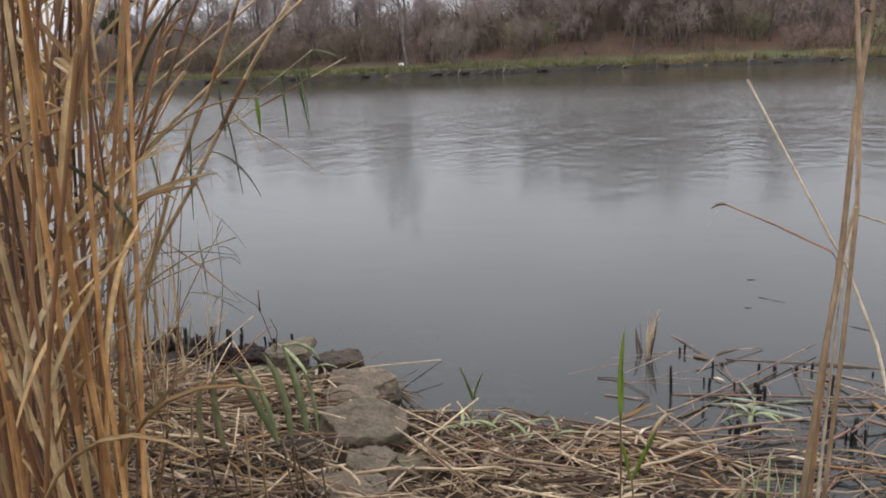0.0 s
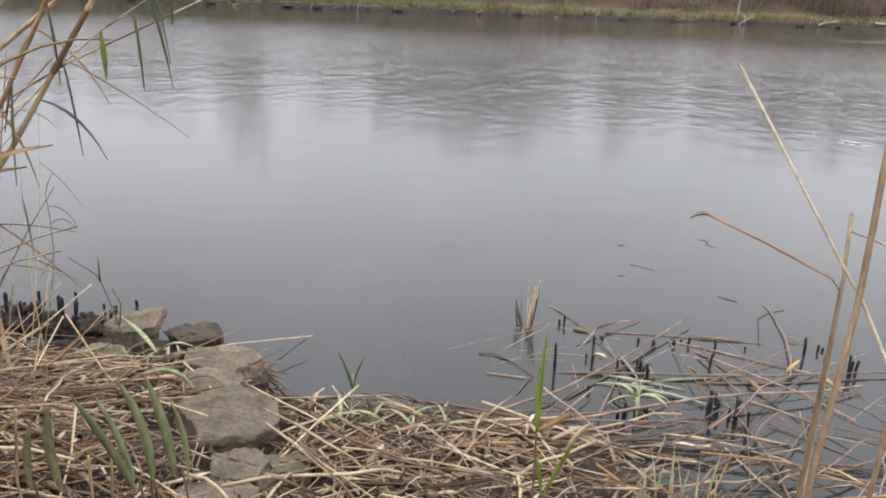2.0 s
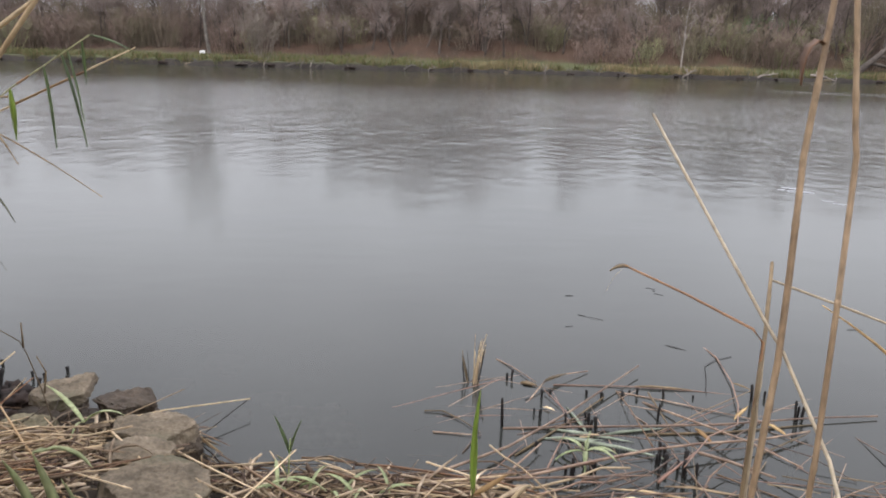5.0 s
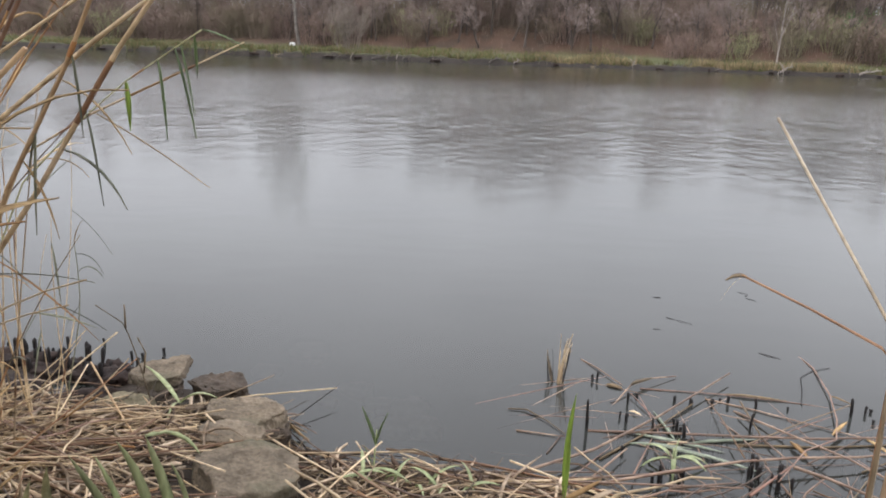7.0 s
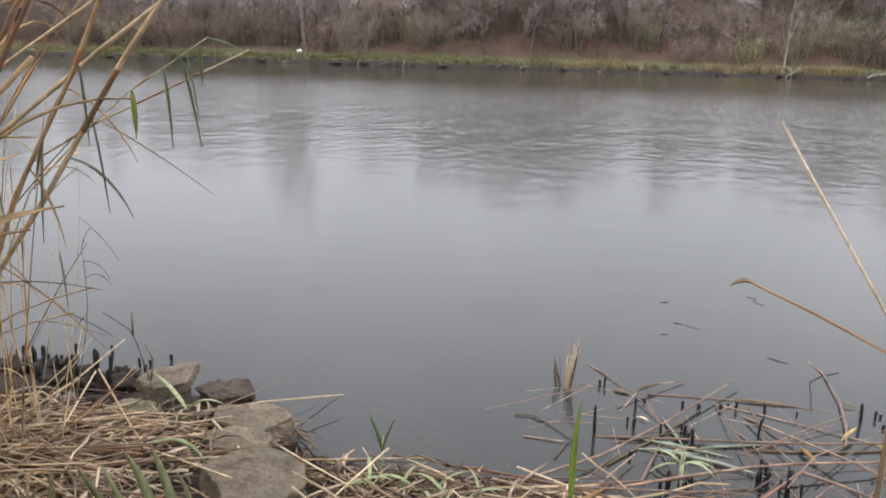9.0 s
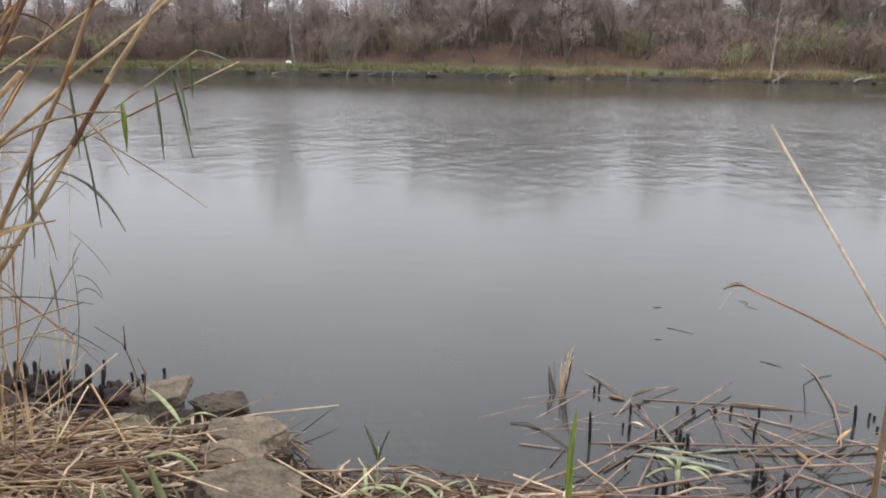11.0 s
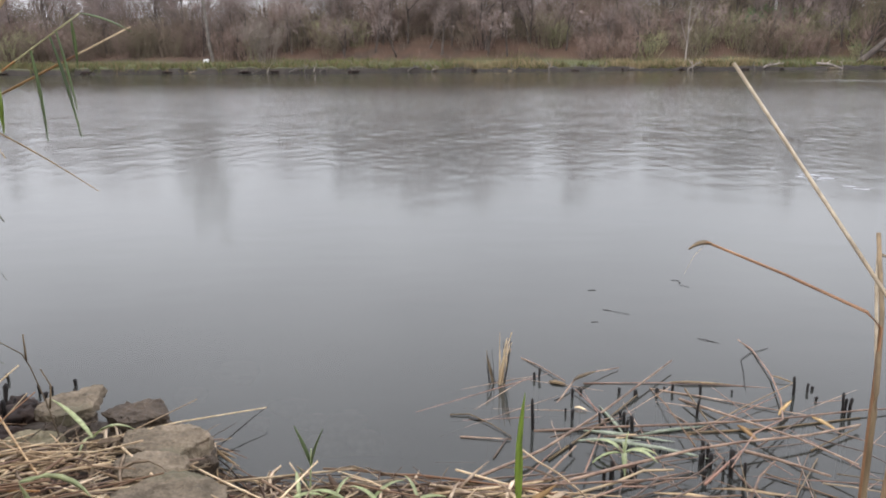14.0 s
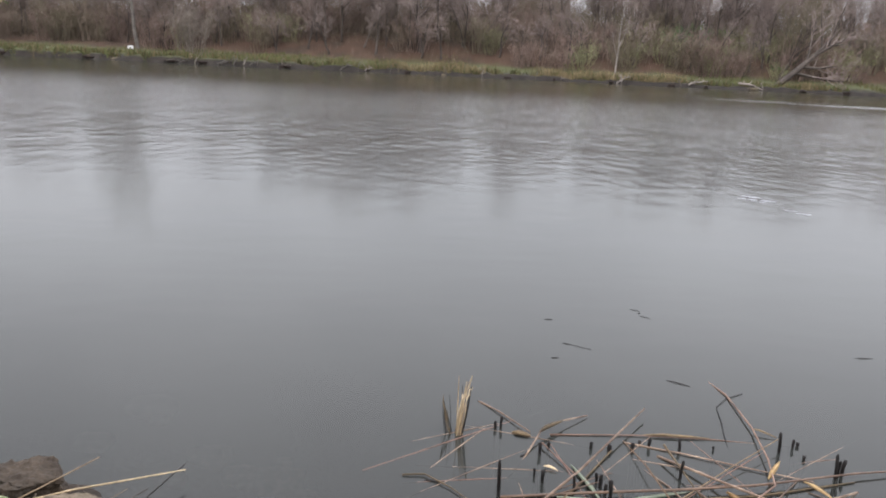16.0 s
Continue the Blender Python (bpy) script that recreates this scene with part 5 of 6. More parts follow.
ACROSS = "long dry reed fallen across stones and straw"
lying(1, 0.0032, REED, ACROSS, (-0.811, 2.737, 0.2), (-0.55, 2.49, 0.15), (-0.27, 2.215, ground_z(-0.27, 2.215) + 0.03))
lying(2, 0.0034, REED_PALE, ACROSS, (-0.90, 2.40, ground_z(-0.9, 2.4) + 0.04), (-0.83, 2.66, 0.2), (-0.79, 2.86, 0.26))
lying(3, 0.0032, REED_PALE, ACROSS, (-0.72, 2.40, ground_z(-0.72, 2.4) + 0.05), (-0.81, 2.72, 0.2))
lying(4, 0.0036, STRAW_REED, ACROSS, (-1.0, 2.35, ground_z(-1.0, 2.35) + 0.05), (-0.6, 2.5, 0.11), (-0.3, 2.62, 0.15))
lying(5, 0.0030, REED_PALE, ACROSS, (-0.95, 2.2, ground_z(-0.95, 2.2) + 0.05), (-0.55, 2.42, 0.13), (-0.33, 2.5, 0.15))


# ---- reeds in the water ----
def floating(seed, r, mat, label, *pts):
    rng = random.Random(seed)
    o = Vector(pts[0])
    buf = Buf()
    stem_buf(buf, [Vector(p) - o for p in pts], r * 0.85, rng, 0.6, 6)
    whole("floating_reed", buf, mat, o, label, "reed", "reeds lying in the water")


F = "dry reed lying in the shallow water"
THICK = "thick tan reed stem lying across the water"
floating(1, 0.0060, TAN_REED, "thick reed stem slanting out of the water", (0.52, 2.60, 0.04), (0.793, 2.889, 0.02), (1.007, 3.168, 0.024), (1.311, 3.619, 0.03))
# the thick reed's shadow and reflection, added as a dark stem
floating(2, 0.0045, REED_DARK, "dark stem standing for a thick reed's shadow and reflection", (0.81, 2.86, 0.004), (1.012, 3.139, 0.006), (1.144, 3.351, 0.004))
floating(3, 0.0042, TAN_REED, "curved reed rising out of the water", (1.629, 4.102, -0.01), (1.672, 3.833, 0.004), (1.657, 3.541, 0.012), (1.616, 3.306, 0.02), (1.563, 3.124, 0.03), (1.431, 2.978, 0.05), (1.305, 2.76, 0.05))
floating(4, 0.0052, WET_REED, THICK, (0.773, 3.052, 0.0), (1.04, 3.079, 0.01), (1.273, 3.105, 0.014), (1.515, 3.145, 0.016), (1.856, 3.244, 0.015), (2.1, 3.3, 0.01))
floating(5, 0.0046, REED_DARK, "dark wet reed lying in the water", (1.252, 3.063, 0.003), (1.511, 3.107, 0.004), (1.84, 3.212, 0.003))
floating(6, 0.0062, TAN_REED, THICK, (0.74, 2.63, 0.03), (1.006, 2.764, 0.04), (1.227, 2.879, 0.04), (1.382, 2.938, 0.04), (1.609, 3.018, 0.03), (1.80, 3.122, 0.02))
floating(7, 0.0050, TAN_REED, F, (1.283, 3.331, 0.0), (1.406, 3.164, 0.02), (1.55, 2.952, 0.05), (1.66, 2.80, 0.05))
floating(8, 0.0036, WET_REED, F, (0.743, 3.691, 0.0), (0.809, 3.597, 0.006), (0.898, 3.448, 0.008))
floating(9, 0.0038, TAN_REED, F, (0.806, 3.18, -0.012), (0.87, 3.3, 0.0), (0.928, 3.426, 0.02), (1.012, 3.515, 0.02), (1.109, 3.594, 0.006))
floating(10, 0.0030, TAN_REED, F, (0.927, 3.366, 0.012), (1.0, 3.187, 0.006))
floating(17, 0.0026, TAN_REED, F, (0.964, 3.446, 0.002), (1.241, 3.463, 0.004), (1.491, 3.46, 0.002), (1.754, 3.439, -0.004))
floating(18, 0.0032, TAN_REED, F, (1.197, 3.415, 0.0), (1.361, 3.349, 0.004), (1.585, 3.25, 0.005), (1.713, 3.201, 0.004))
floating(19, 0.0034, TAN_REED, F, (1.193, 3.3, -0.006), (1.264, 3.142, 0.004), (1.314, 2.932, 0.012))
floating(20, 0.0044, REED_DARK, "dark stick slanting out of the water", (1.302, 3.34, 0.035), (1.335, 3.119, 0.01), (1.345, 3.08, 0.0))
floating(21, 0.0036, TAN_REED, F, (1.335, 3.119, 0.008), (1.39, 2.95, 0.015))
floating(22, 0.0048, TAN_REED, F, (0.782, 2.708, 0.02), (0.893, 2.919, 0.02))
floating(23, 0.0034, TAN_REED, F, (0.902, 2.749, 0.02), (0.976, 3.019, 0.012))
floating(24, 0.0058, TAN_REED, THICK, (1.22, 2.70, 0.03), (1.368, 2.876, 0.045))
floating(25, 0.0064, TAN_REED, THICK, (1.366, 2.851, 0.055), (1.449, 2.803, 0.055), (1.56, 2.73, 0.05))
floating(26, 0.0046, WET_REED, F, (1.0, 2.685, 0.03), (1.194, 2.772, 0.025))
floating(27, 0.0050, WET_REED, F, (0.70, 2.665, 0.03), (1.048, 2.789, 0.03))
floating(28, 0.0036, REED_DARK, F, (1.591, 2.955, 0.01), (1.796, 3.122, 0.012))
floating(29, 0.0030, REED_DARK, "dark bent stem floating on the water", (0.498, 3.146, 0.004), (0.562, 3.151, 0.006), (0.635, 3.083, 0.006), (0.7, 3.002, 0.004))
floating(30, 0.0032, TAN_REED, F, (0.541, 2.992, 0.003), (0.701, 2.98, 0.005))
floating(31, 0.0036, WET_REED, F, (0.648, 2.86, 0.003), (0.688, 2.989, 0.006))
floating(32, 0.0024, STRAW_REED, "pale reed lying just under the water", (0.624, 2.737, -0.006), (0.637, 3.305, -0.014))
floating(33, 0.0024, STRAW_REED, "pale reed lying just under the water", (0.475, 2.847, -0.01), (0.6, 2.847, -0.006))
floating(34, 0.0030, REED_DARK, "dark stick beside the stones in the water", (-0.2, 2.62, 0.01), (-0.14, 2.70, 0.012))


def shed_leaf(a, c, width, mat, label, arch=0.006):
    """A withered leaf lying between two places on the water."""
    a, c = Vector(a), Vector(c)
    d = c - a
    buf = Buf()
    buf.blade([Vector(), d * 0.3 + Vector((0, 0, arch)), d * 0.7 + Vector((0, 0, arch * 0.7)), d], [width * 0.35, width, width * 0.8, width * 0.12], (-d.y, d.x, 0.1 * d.length), 0.12)
    whole("floating_leaf", buf, mat, a, label, "leaf", "scraps floating on the water")


SHED = "withered brown leaf sheath lying on the water"
for a, c, width, mat in (((1.274, 3.466, 0.006), (1.49, 3.462, 0.004), 0.018, REED_DARK), ((1.654, 3.533, 0.012), (1.72, 3.489, 0.004), 0.014, REED_DARK), ((1.421, 3.108, 0.014), (1.454, 3.005, 0.01), 0.022, DRY_LEAF),
                         ((1.678, 3.188, 0.012), (1.723, 3.098, 0.008), 0.02, DRY_LEAF), ((1.567, 3.178, 0.02), (1.64, 3.276, 0.03), 0.016, DRY_LEAF), ((0.928, 3.426, 0.024), (1.015, 3.515, 0.022), 0.022, REED_DARK),
                         ((0.84, 3.45, 0.005), (0.90, 3.425, 0.006), 0.032, REED_DARK), ((0.915, 3.23, 0.005), (0.955, 3.205, 0.005), 0.014, REED_PALE), ((1.02, 3.0, 0.006), (1.09, 3.03, 0.01), 0.02, REED_PALE)):
    shed_leaf(a, c, width, mat, SHED if mat == REED_DARK else "pale dry leaf scrap lying on the water")
for a, c, width in (((0.93, 3.06, 0.004), (1.2, 3.0, 0.003), 0.022), ((0.97, 3.0, 0.005), (1.22, 2.93, 0.004), 0.024), ((0.9, 2.99, 0.003), (1.1, 3.0, 0.004), 0.02), ((1.05, 3.05, 0.006), (1.0, 3.25, 0.002), 0.018), ((1.1, 3.04, 0.003), (1.32, 3.12, 0.002), 0.02), ((1.08, 2.98, 0.004), (1.3, 2.88, 0.006), 0.018)):
    shed_leaf(a, c, width, SODDEN, "pale grey-green sodden leaf floating on the water")
floating(11, 0.0036, REED_PALE, "pale thin reed reaching out over the water from the stones", (-0.52, 2.70, 0.09), (-0.286, 2.81, 0.113), (-0.049, 2.92, 0.117))
floating(12, 0.0040, WET_REED, F, (0.0, 2.60, 0.03), (0.4, 2.62, 0.04), (0.85, 2.74, 0.03))
floating(13, 0.0045, WET_REED, F, (0.25, 2.56, 0.05), (0.7, 2.62, 0.05), (1.2, 2.70, 0.05))
floating(14, 0.0034, WET_REED, F, (0.10, 2.46, 0.06), (0.55, 2.50, 0.07), (1.1, 2.46, 0.07))
floating(15, 0.0022, STUB, "thin bent dark twig floating on the water", (1.526, 3.387, -0.004), (1.54, 3.46, 0.002), (1.573, 3.591, 0.003), (1.598, 3.719, 0.003), (1.661, 3.801, 0.003), (1.742, 3.856, 0.002))
floating(16, 0.0030, STUB, "thin dark stick slanting out of the water by the stones", (-0.22, 2.76, 0.0), (-0.16, 2.92, 0.025), (-0.10, 3.075, 0.048))
rng = random.Random(58)
for k in range(26):
    x, y = rng.uniform(0.6, 2.1), rng.uniform(2.7, 3.5)
    a, h = rng.gauss(30, 60), rng.uniform(0.1, 0.4)
    d = Vector((math.cos(radians(a)), math.sin(radians(a)), 0)) * h
    floating(300 + k, rng.uniform(0.0016, 0.0028), TAN_REED, "pale reed half sunk in the shallow water", Vector((x, y, -0.002)) - d, Vector((x, y, 0.0005)), Vector((x, y, -0.003)) + d)
rng = random.Random(60)
for k in range(24):
    x, y = rng.uniform(0.75, 2.1), rng.uniform(2.62, 3.25)
    a, h = rng.gauss(10, 50), rng.uniform(0.08, 0.3)
    d = Vector((math.cos(radians(a)), math.sin(radians(a)), rng.uniform(-0.1, 0.1))) * h
    z = rng.uniform(0.0, 0.02)
    floating(100 + k, rng.uniform(0.0014, 0.0032), rng.choice((WET_REED, WET_REED, STRAW_REED, REED_DARK)), "thin dry reed scrap floating on the water",
             Vector((x, y, z)) - d, Vector((x, y, z + rng.uniform(0, 0.02))), Vector((x, y, z)) + d)

# place and height of each stub beside the lying reeds
STUBS = ((0.804, 3.485, 0.029), (0.789, 3.48, 0.018), (0.915, 3.316, 0.027), (0.948, 3.369, 0.009), (1.082, 3.365, 0.015), (1.214, 3.373, 0.014), (1.247, 3.411, 0.006), (1.27, 3.392, 0.022), (1.368, 3.381, 0.026),
         (1.309, 3.193, 0.048), (1.477, 3.388, 0.008), (1.69, 3.392, 0.051), (1.746, 3.428, 0.021), (1.768, 3.439, 0.008), (1.747, 3.346, 0.009), (1.789, 3.226, 0.062), (1.80, 3.24, 0.045), (1.82, 3.259, 0.04))
MORE = ((0.881, 3.181, 0.016), (0.899, 3.147, 0.026), (0.986, 3.103, 0.034), (1.059, 3.151, 0.023), (1.065, 3.132, 0.028), (1.069, 3.09, 0.022), (1.086, 3.078, 0.037), (1.137, 3.352, 0.015), (0.88, 2.93, 0.015))
# and those near the bank, in clumps
CLUMPS = ((0.96, 2.77), (0.978, 2.757), (0.988, 2.79), (1.04, 2.80), (1.052, 2.79), (1.237, 2.776), (1.273, 2.935), (1.269, 2.85), (1.247, 2.86), (1.258, 2.875), (1.28, 2.9), (1.303, 2.826), (1.313, 2.797), (1.335, 2.867), (1.347, 2.776))
LEFT = ((-1.43, 3.23), (-1.34, 3.19), (-1.29, 3.2), (-1.26, 3.2), (-1.29, 3.29), (-1.15, 3.22), (-1.16, 3.34), (-0.98, 3.24), (-0.93, 3.19), (-0.94, 3.25), (-0.89, 3.32), (-1.48, 3.19), (-0.82, 3.2), (-0.78, 3.22))


def stub(seed, x, y, h, r):
    rng = random.Random(seed)
    buf = Buf()
    low = min(-0.03, ground_z(x, y))
    t_ = Vector((rng.uniform(-0.12, 0.12), rng.uniform(-0.12, 0.12), 0)) * h
    buf.tube([(0, 0, low), (t_.x * 0.5, t_.y * 0.5, h * 0.4), (t_.x, t_.y, h * 0.9), (t_.x * 1.1, t_.y * 1.1, h)], [r, r * rng.uniform(0.8, 1.2), r * rng.uniform(0.9, 1.3), r * 0.4], 7)
    whole("reed_stub", buf, STUB, (x, y, 0), "short black rotten reed stub standing in the water", "reed stub", "black reed stubs")


rng = random.Random(71)
for k, (x, y, h) in enumerate((*STUBS, *MORE)):
    stub(1200 + k, x, y, h * 1.25 + 0.004, rng.uniform(0.0042, 0.006))
for k, (x, y) in enumerate((*CLUMPS, *LEFT)):
    stub(1240 + k, x, y, rng.uniform(0.02, 0.06) * (0.7 if x < 0 else 1.15), rng.uniform(0.0045, 0.0075))
stub(1300, 0.77, 3.07, 0.105, 0.0052)
for k in range(26):
    x, y = rng.uniform(-1.46, -0.96), rng.uniform(3.0, 3.17)
    stub(1310 + k, x, y, rng.uniform(0.05, 0.105), rng.uniform(0.005, 0.009))

# tuft of broken stems standing in the water
tuft = thing("reed_tuft", (0.655, 3.42, 0), "tuft of broken pale and black stems standing in the water", "reed tuft")
rng = random.Random(9)
for k in range(26):
    far_side = k % 3 == 0
    a = (rng.uniform(-0.012, 0.012) + (-0.012 if far_side else 0.005), rng.uniform(-0.02, 0.03), -0.05)
    c = Vector((rng.uniform(-0.045, -0.02) if far_side else rng.uniform(0.0, 0.05), rng.uniform(0.0, 0.09), rng.uniform(0.08, 0.135) if far_side else rng.uniform(0.1, 0.19)))
    buf = Buf()
    stem_buf(buf, curve_points(a, c, (rng.uniform(-0.008, 0.008), 0, 0), 4), rng.uniform(0.0012, 0.0028), rng, 0.6, 5, 0.08)
    part("stem", buf, (STUB if k % 2 else REED_DARK) if far_side else (REED_PALE, STRAW_REED, STUB)[k % 4 % 3], tuft)

# floating leaves, scraps and pale flecks
rng = random.Random(19)


def scrap(x, y, length, width, turn, mat, label, lift=0.004, curl=0.15):
    buf = Buf()
    d = Vector((math.cos(turn), math.sin(turn), 0)) * length / 2
    s = (-math.sin(turn), math.cos(turn), 0.03)
    buf.blade([-d, -d * 0.3 + Vector((0, 0, curl * length)), d * 0.4 + Vector((0, 0, curl * length * 0.6)), d], [width * 0.3, width, width * 0.8, width * 0.1], s, 0.06, 0.0008)
    whole("floating_leaf", buf, mat, (x, y, lift), label, "leaf", "scraps floating on the water")


for x, y, length, width, turn in ((1.119, 4.665, 0.045, 0.012, 0.2), (1.156, 4.33, 0.045, 0.010, -0.4), (1.215, 4.293, 0.08, 0.005, -0.5), (1.079, 4.155, 0.035, 0.008, 0.1), (1.579, 4.875, 0.05, 0.009, -0.4), (1.602, 4.768, 0.06, 0.007, -0.7),
                                  (1.59, 4.83, 0.03, 0.010, 0.9), (1.524, 3.935, 0.095, 0.010, -0.6), (2.44, 4.31, 0.08, 0.008, 0.1), (0.59, 3.12, 0.06, 0.010, -0.2), (2.35, 3.6, 0.07, 0.010, 0.3), (0.86, 3.3, 0.03, 0.008, 0.8)):
    scrap(x, y, length, width, turn, STUB, "dark withered scrap floating on the water", 0.0015, 0.02)
for k, (x, y, dx, dy) in enumerate(((3.45, 9.35, 0.2, 0.1), (3.72, 8.85, 0.5, 0.45), (3.78, 8.1, 0.3, 0.16))):
    for j in range((3, 7, 3)[k]):
        u = rng.uniform(0.06, 0.18)
        whole("foam_fleck", lump(400 + 20 * k + j, (dx * u * 1.6, dy * u * 1.6, 0.003), rough=0.9, sub=3, box=0.1), PALE_FLECK, (x + rng.gauss(0, 0.3) * dx, y + rng.gauss(0, 0.35) * dy, 0.001),
              "thin grey-white fleck on the pond", "foam", "foam flecks on the water")


# ---- green plants on the near bank ----
def plant(at, label, leaves, stem=None, mat=GREEN_LEAF, group=""):
    root = thing("green_plant", at, label, "plant", group)
    rng = random.Random(int(at[0] * 1000) + 5)
    if stem:
        buf = Buf()
        stem_buf(buf, [(0, 0, -0.03), *stem], 0.003, rng, 0.6, 6, 0.07)
        part("stem", buf, GREEN_LEAF, root)
    for start, way, length, width, droop, *own in leaves:
        add_leaf(root, start, way, length, width, droop, own[0] if own else mat, rng)
    return root


G = "green leaves beside the stones"


def shoot(base, top, leaves, label):
    """A young reed: a brown stem with broad leaves, each through given places."""
    root = thing("reed_shoot", (*base, ground_z(*base)), label, "plant", "reed shoots beside the stones")
    o = Vector(root.location)
    rng = random.Random(int(base[0] * 1000))
    buf = Buf()
    stem_buf(buf, curve_points((0, 0, -0.02), Vector(top) - o, (0.006, 0, 0), 5), 0.0024, rng, 0.8, 6, 0.09)
    part("stem", buf, REED_DARK, root, "thin brown stem")
    for width, mat, *pts in leaves:
        pts = [Vector(p) - o for p in pts]
        if len(pts) == 2:
            pts.insert(1, pts[0].lerp(pts[1], 0.5) + Vector((0.006, 0, 0.01)))
        a, m, c = pts
        m = m.lerp((a + c) * 0.5, 0.35)
        width *= 0.86
        fine = [a * (1 - u) ** 2 + (m * 2 - (a + c) * 0.5) * (2 * u * (1 - u)) + c * u * u for u in (0, 0.12, 0.3, 0.5, 0.7, 0.87, 1)]
        buf = Buf()
        buf.blade(fine, [width * k for k in (0.4, 0.75, 1, 1, 0.85, 0.5, 0.05)], (0.9, 0.35 + rng.uniform(-0.3, 0.3), rng.uniform(-0.2, 0.3)), 0.2, 0.0006)
        part("leaf", buf, mat, root)


SHOOT = "young reed with broad green leaves on a brown stem"
shoot((0.15, 1.48), (0.148, 1.43, 0.55), ((0.0165, GREEN_LEAF, (0.149, 1.42, 0.54), (0.09, 1.38, 0.706)), (0.010, GREEN_LEAF, (0.14, 1.43, 0.55), (0.13, 1.425, 0.62), (0.11, 1.40, 0.701))), SHOOT)
shoot((0.165, 1.51), (0.157, 1.45, 0.55), ((0.0165, GREEN_LEAF, (0.157, 1.45, 0.54), (0.172, 1.42, 0.655), (0.144, 1.40, 0.722)),), SHOOT)
shoot((0.205, 1.5), (0.2, 1.455, 0.56), ((0.0165, GREEN_LEAF, (0.19, 1.45, 0.555), (0.201, 1.42, 0.65), (0.196, 1.38, 0.746)), (0.008, GREEN_LEAF, (0.206, 1.46, 0.55), (0.222, 1.43, 0.643), (0.216, 1.40, 0.702)),
                                          (0.009, GREEN_LEAF, (0.183, 1.40, 0.735), (0.218, 1.42, 0.738), (0.234, 1.44, 0.696))), SHOOT)
FADED = "young reed with faded yellow-green leaves"
shoot((-0.03, 1.5), (-0.033, 1.455, 0.51), ((0.012, FADED_GREEN, (-0.033, 1.45, 0.5), (0.0, 1.40, 0.60), (0.049, 1.36, 0.678)),), FADED)
shoot((0.0, 1.52), (-0.006, 1.485, 0.49), ((0.0165, FADED_GREEN, (-0.006, 1.48, 0.48), (0.02, 1.42, 0.60), (0.066, 1.37, 0.693)), (0.008, DRY_LEAF, (-0.006, 1.48, 0.45), (0.03, 1.45, 0.48), (0.06, 1.44, 0.44))), FADED)
for k, (top, low) in enumerate(((((0.028, 1.5, 0.534), (0.008, 1.53, 0.359)), ((0.073, 1.6, 0.519), (0.059, 1.62, 0.398)), ((-0.12, 1.55, 0.57), (-0.158, 1.58, 0.417)), ((0.005, 1.6, 0.488), (-0.017, 1.62, 0.337)), ((-0.23, 1.6, 0.469), (-0.256, 1.62, 0.385))))):
    base = (low[0], low[1] + 0.03, ground_z(low[0], low[1] + 0.03))
    reed(base, [low, top], 0.0026, (REED, REED_DARK, STRAW_REED)[k % 3], 960 + k, "short broken brown stem beside the stones", (), 0.9, sheaths=False)
plant((-0.5, 2.72, 0.1), "thin green blades between the stones", (((0, 0, 0), (-0.6, 0.3, 0.5), 0.2, 0.016, 0.1), ((0, 0, 0), (0.5, -0.1, 0.5), 0.16, 0.014, 0.2), ((0, 0, 0), (0.1, -0.5, 0.3), 0.14, 0.012, 0.2)), group=G)
shoot((0.695, 1.87), (0.70, 1.87, 0.47), ((0.0115, YELLOW_GREEN, (0.70, 1.87, 0.45), (0.698, 1.865, 0.55), (0.709, 1.86, 0.648)), (0.0095, YELLOW_GREEN, (0.70, 1.87, 0.42), (0.704, 1.87, 0.5), (0.704, 1.868, 0.57)),
                                          (0.012, DRY_LEAF, (0.70, 1.87, 0.44), (0.73, 1.88, 0.452), (0.765, 1.9, 0.47))), "upright bright yellow-green reed shoot with a dry leaf")
shoot((0.72, 1.9), (0.725, 1.89, 0.30), ((0.015, YELLOW_GREEN, (0.725, 1.89, 0.29), (0.752, 1.89, 0.37), (0.778, 1.89, 0.42)), (0.013, REED_PALE, (0.76, 1.892, 0.39), (0.785, 1.885, 0.452), (0.808, 1.885, 0.458)),
                                        (0.010, YELLOW_GREEN, (0.72, 1.89, 0.29), (0.712, 1.88, 0.36), (0.698, 1.875, 0.39))), "low yellow-green reed shoot with a bent white leaf tip")
plant((0.18, 2.52, ground_z(0.18, 2.52)), "small green reed sprout at the waterline", (((0.008, 0, 0.12), (-0.35, 0, 1), 0.12, 0.02, 0.0), ((0.01, 0, 0.13), (0.25, 0, 1), 0.1, 0.018, 0.1), ((0.002, 0, 0.05), (-0.35, 0, 0.9), 0.07, 0.009, 0.0)),
      ((0.004, 0, 0.08), (0.01, 0, 0.17)), DARK_GREEN)
plant((1.03, 2.88, 0.0), "green water plant among the black stubs", tuple(((0, 0, 0.02), (math.cos(a), math.sin(a), h), 0.13, 0.016, 0.25) for a, h in ((0.2, 0.4), (1.4, 0.3), (2.4, 0.6), (3.4, 0.25), (4.6, 0.5), (5.5, 0.9))), ((0, 0, 0.04), (0.01, 0, 0.09)))
plant((1.02, 2.2, ground_z(1.02, 2.2)), "thin green grass blades in the straw", tuple(((0.02 * k - 0.05, 0.01 * (k % 3), 0), (0.15 * math.sin(k * 2.1), 0.1, 1), 0.14 + 0.02 * (k % 4), 0.007, 0.08) for k in range(8)))
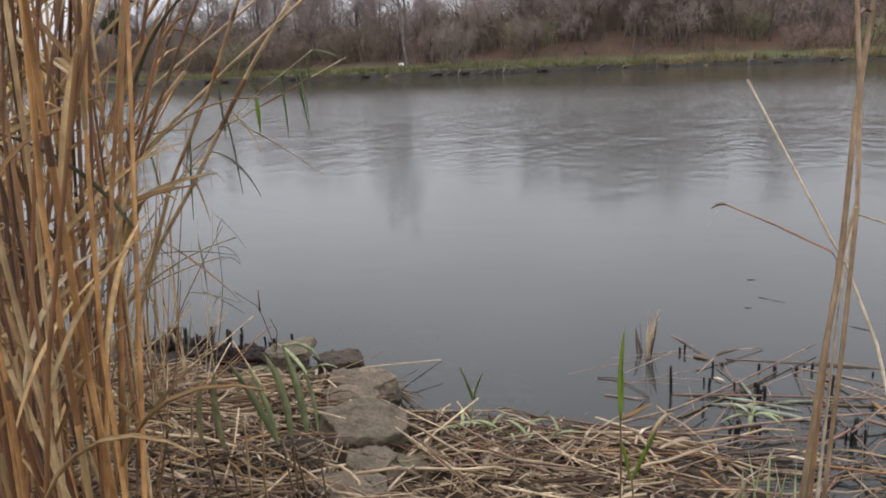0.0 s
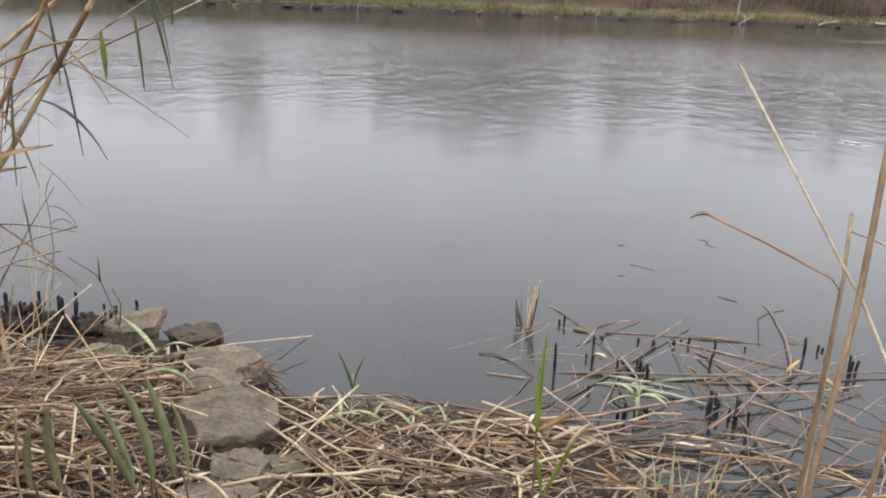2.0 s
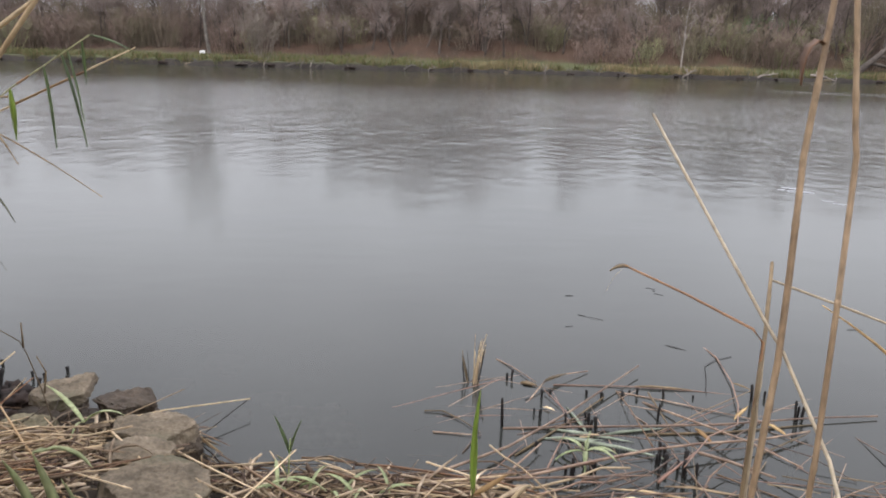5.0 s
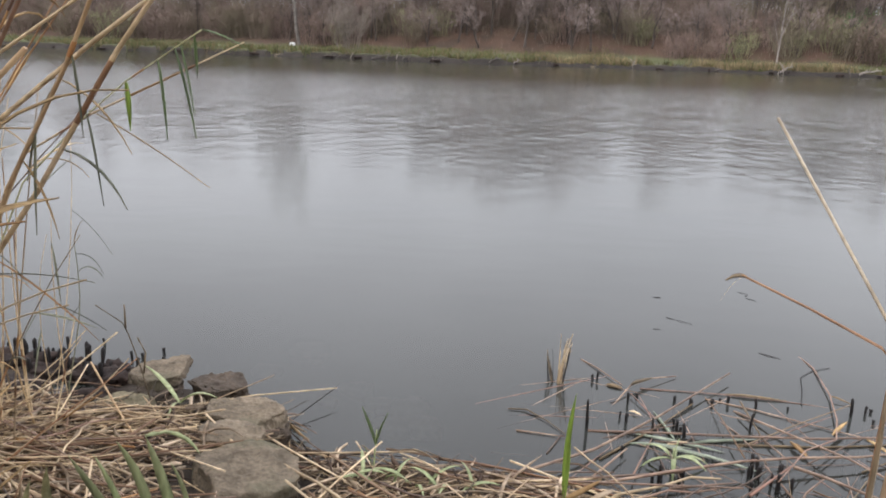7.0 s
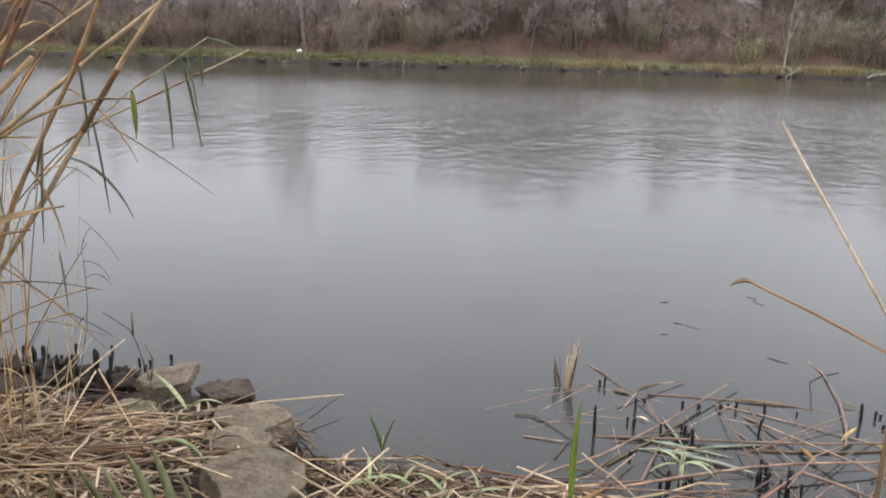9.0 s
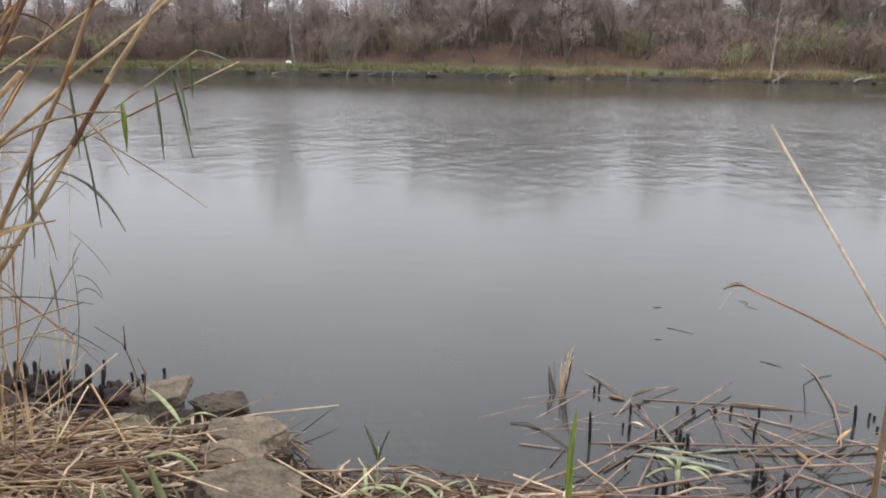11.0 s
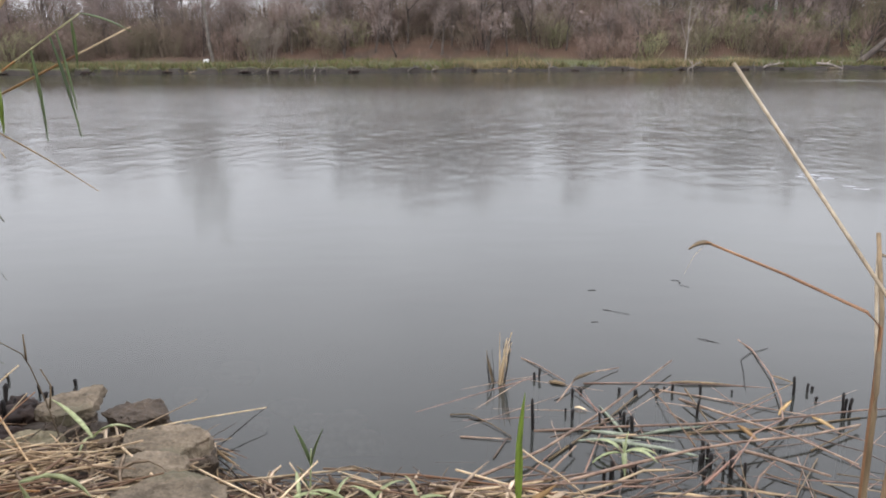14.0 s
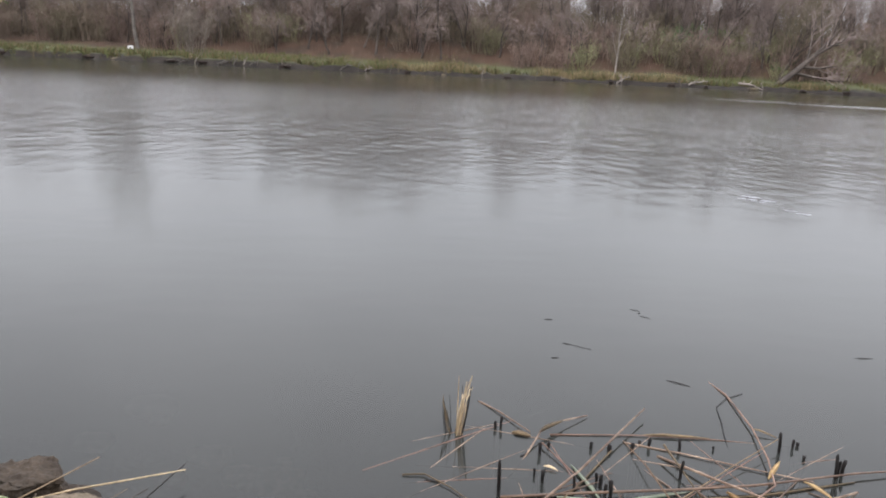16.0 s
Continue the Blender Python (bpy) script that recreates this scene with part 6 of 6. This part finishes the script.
plant((1.36, 2.2, ground_z(1.36, 2.2)), "broad green leaf among the stalks", (((0, 0, 0), (0.5, 0.2, 0.7), 0.22, 0.03, 0.1),))
plant((0.24, 2.44, ground_z(0.24, 2.44) + 0.03), "low green weeds at the straw's edge", tuple(((0.03 * k - 0.1, 0.02 * (k % 2), 0.01), (math.cos(k * 1.9), math.sin(k * 1.9), 0.9), 0.11, 0.012, 0.2) for k in range(12)))
plant((0.93, 2.02, ground_z(0.93, 2.02)), "bright green leaves low in the straw", (((0, 0, 0), (0.3, 0.2, 0.9), 0.13, 0.028, 0.2), ((0.03, 0, 0), (-0.2, 0.1, 0.9), 0.12, 0.02, 0.1), ((0, 0, 0), (0.8, 0, 0.4), 0.12, 0.02, 0.2)), None, YELLOW_GREEN)

# slim green-grey reed bowed over the water beside the stones
reed((-0.80, 2.6, 0.02), [(-0.795, 2.6, 0.18), (-0.765, 2.6, 0.30), (-0.745, 2.6, 0.39), (-0.735, 2.6, 0.47), (-0.735, 2.6, 0.56), (-0.74, 2.6, 0.63)], 0.0024, GREY_LEAF, 901, "slim grey-green reed bowed over the water",
     ((0.8, (0.5, 0, 0.5), 0.1, 0.006, 0.4, GREY_LEAF), (0.92, (0.6, 0, 0.1), 0.11, 0.006, 0.35, GREY_LEAF), (0.6, (-0.5, 0, -0.5), 0.08, 0.005, 0.1, GREY_LEAF), (1.0, (0.2, 0, 0.8), 0.08, 0.005, 0.2, DRY_LEAF)), 0.5, sheaths=False)

# forked twig with withered leaves by the stones
twig = thing("twig", (-0.60, 2.72, 0.1), "thin forked grey twig with withered leaf tips", "twig")
for pts, r in ((((0, 0, 0), (-0.04, 0.02, 0.1), (-0.08, 0.03, 0.2), (-0.10, 0.03, 0.24), (-0.19, 0.03, 0.29)), 0.0024), (((-0.09, 0.03, 0.22), (-0.09, 0.03, 0.30)), 0.0036), (((-0.03, 0.02, 0.08), (-0.02, 0.02, 0.15), (-0.045, 0.02, 0.2)), 0.003)):
    buf = Buf()
    stem_buf(buf, pts, r, random.Random(4), 0.6, 5, 0.09)
    part("branch", buf, REED_DARK, twig)
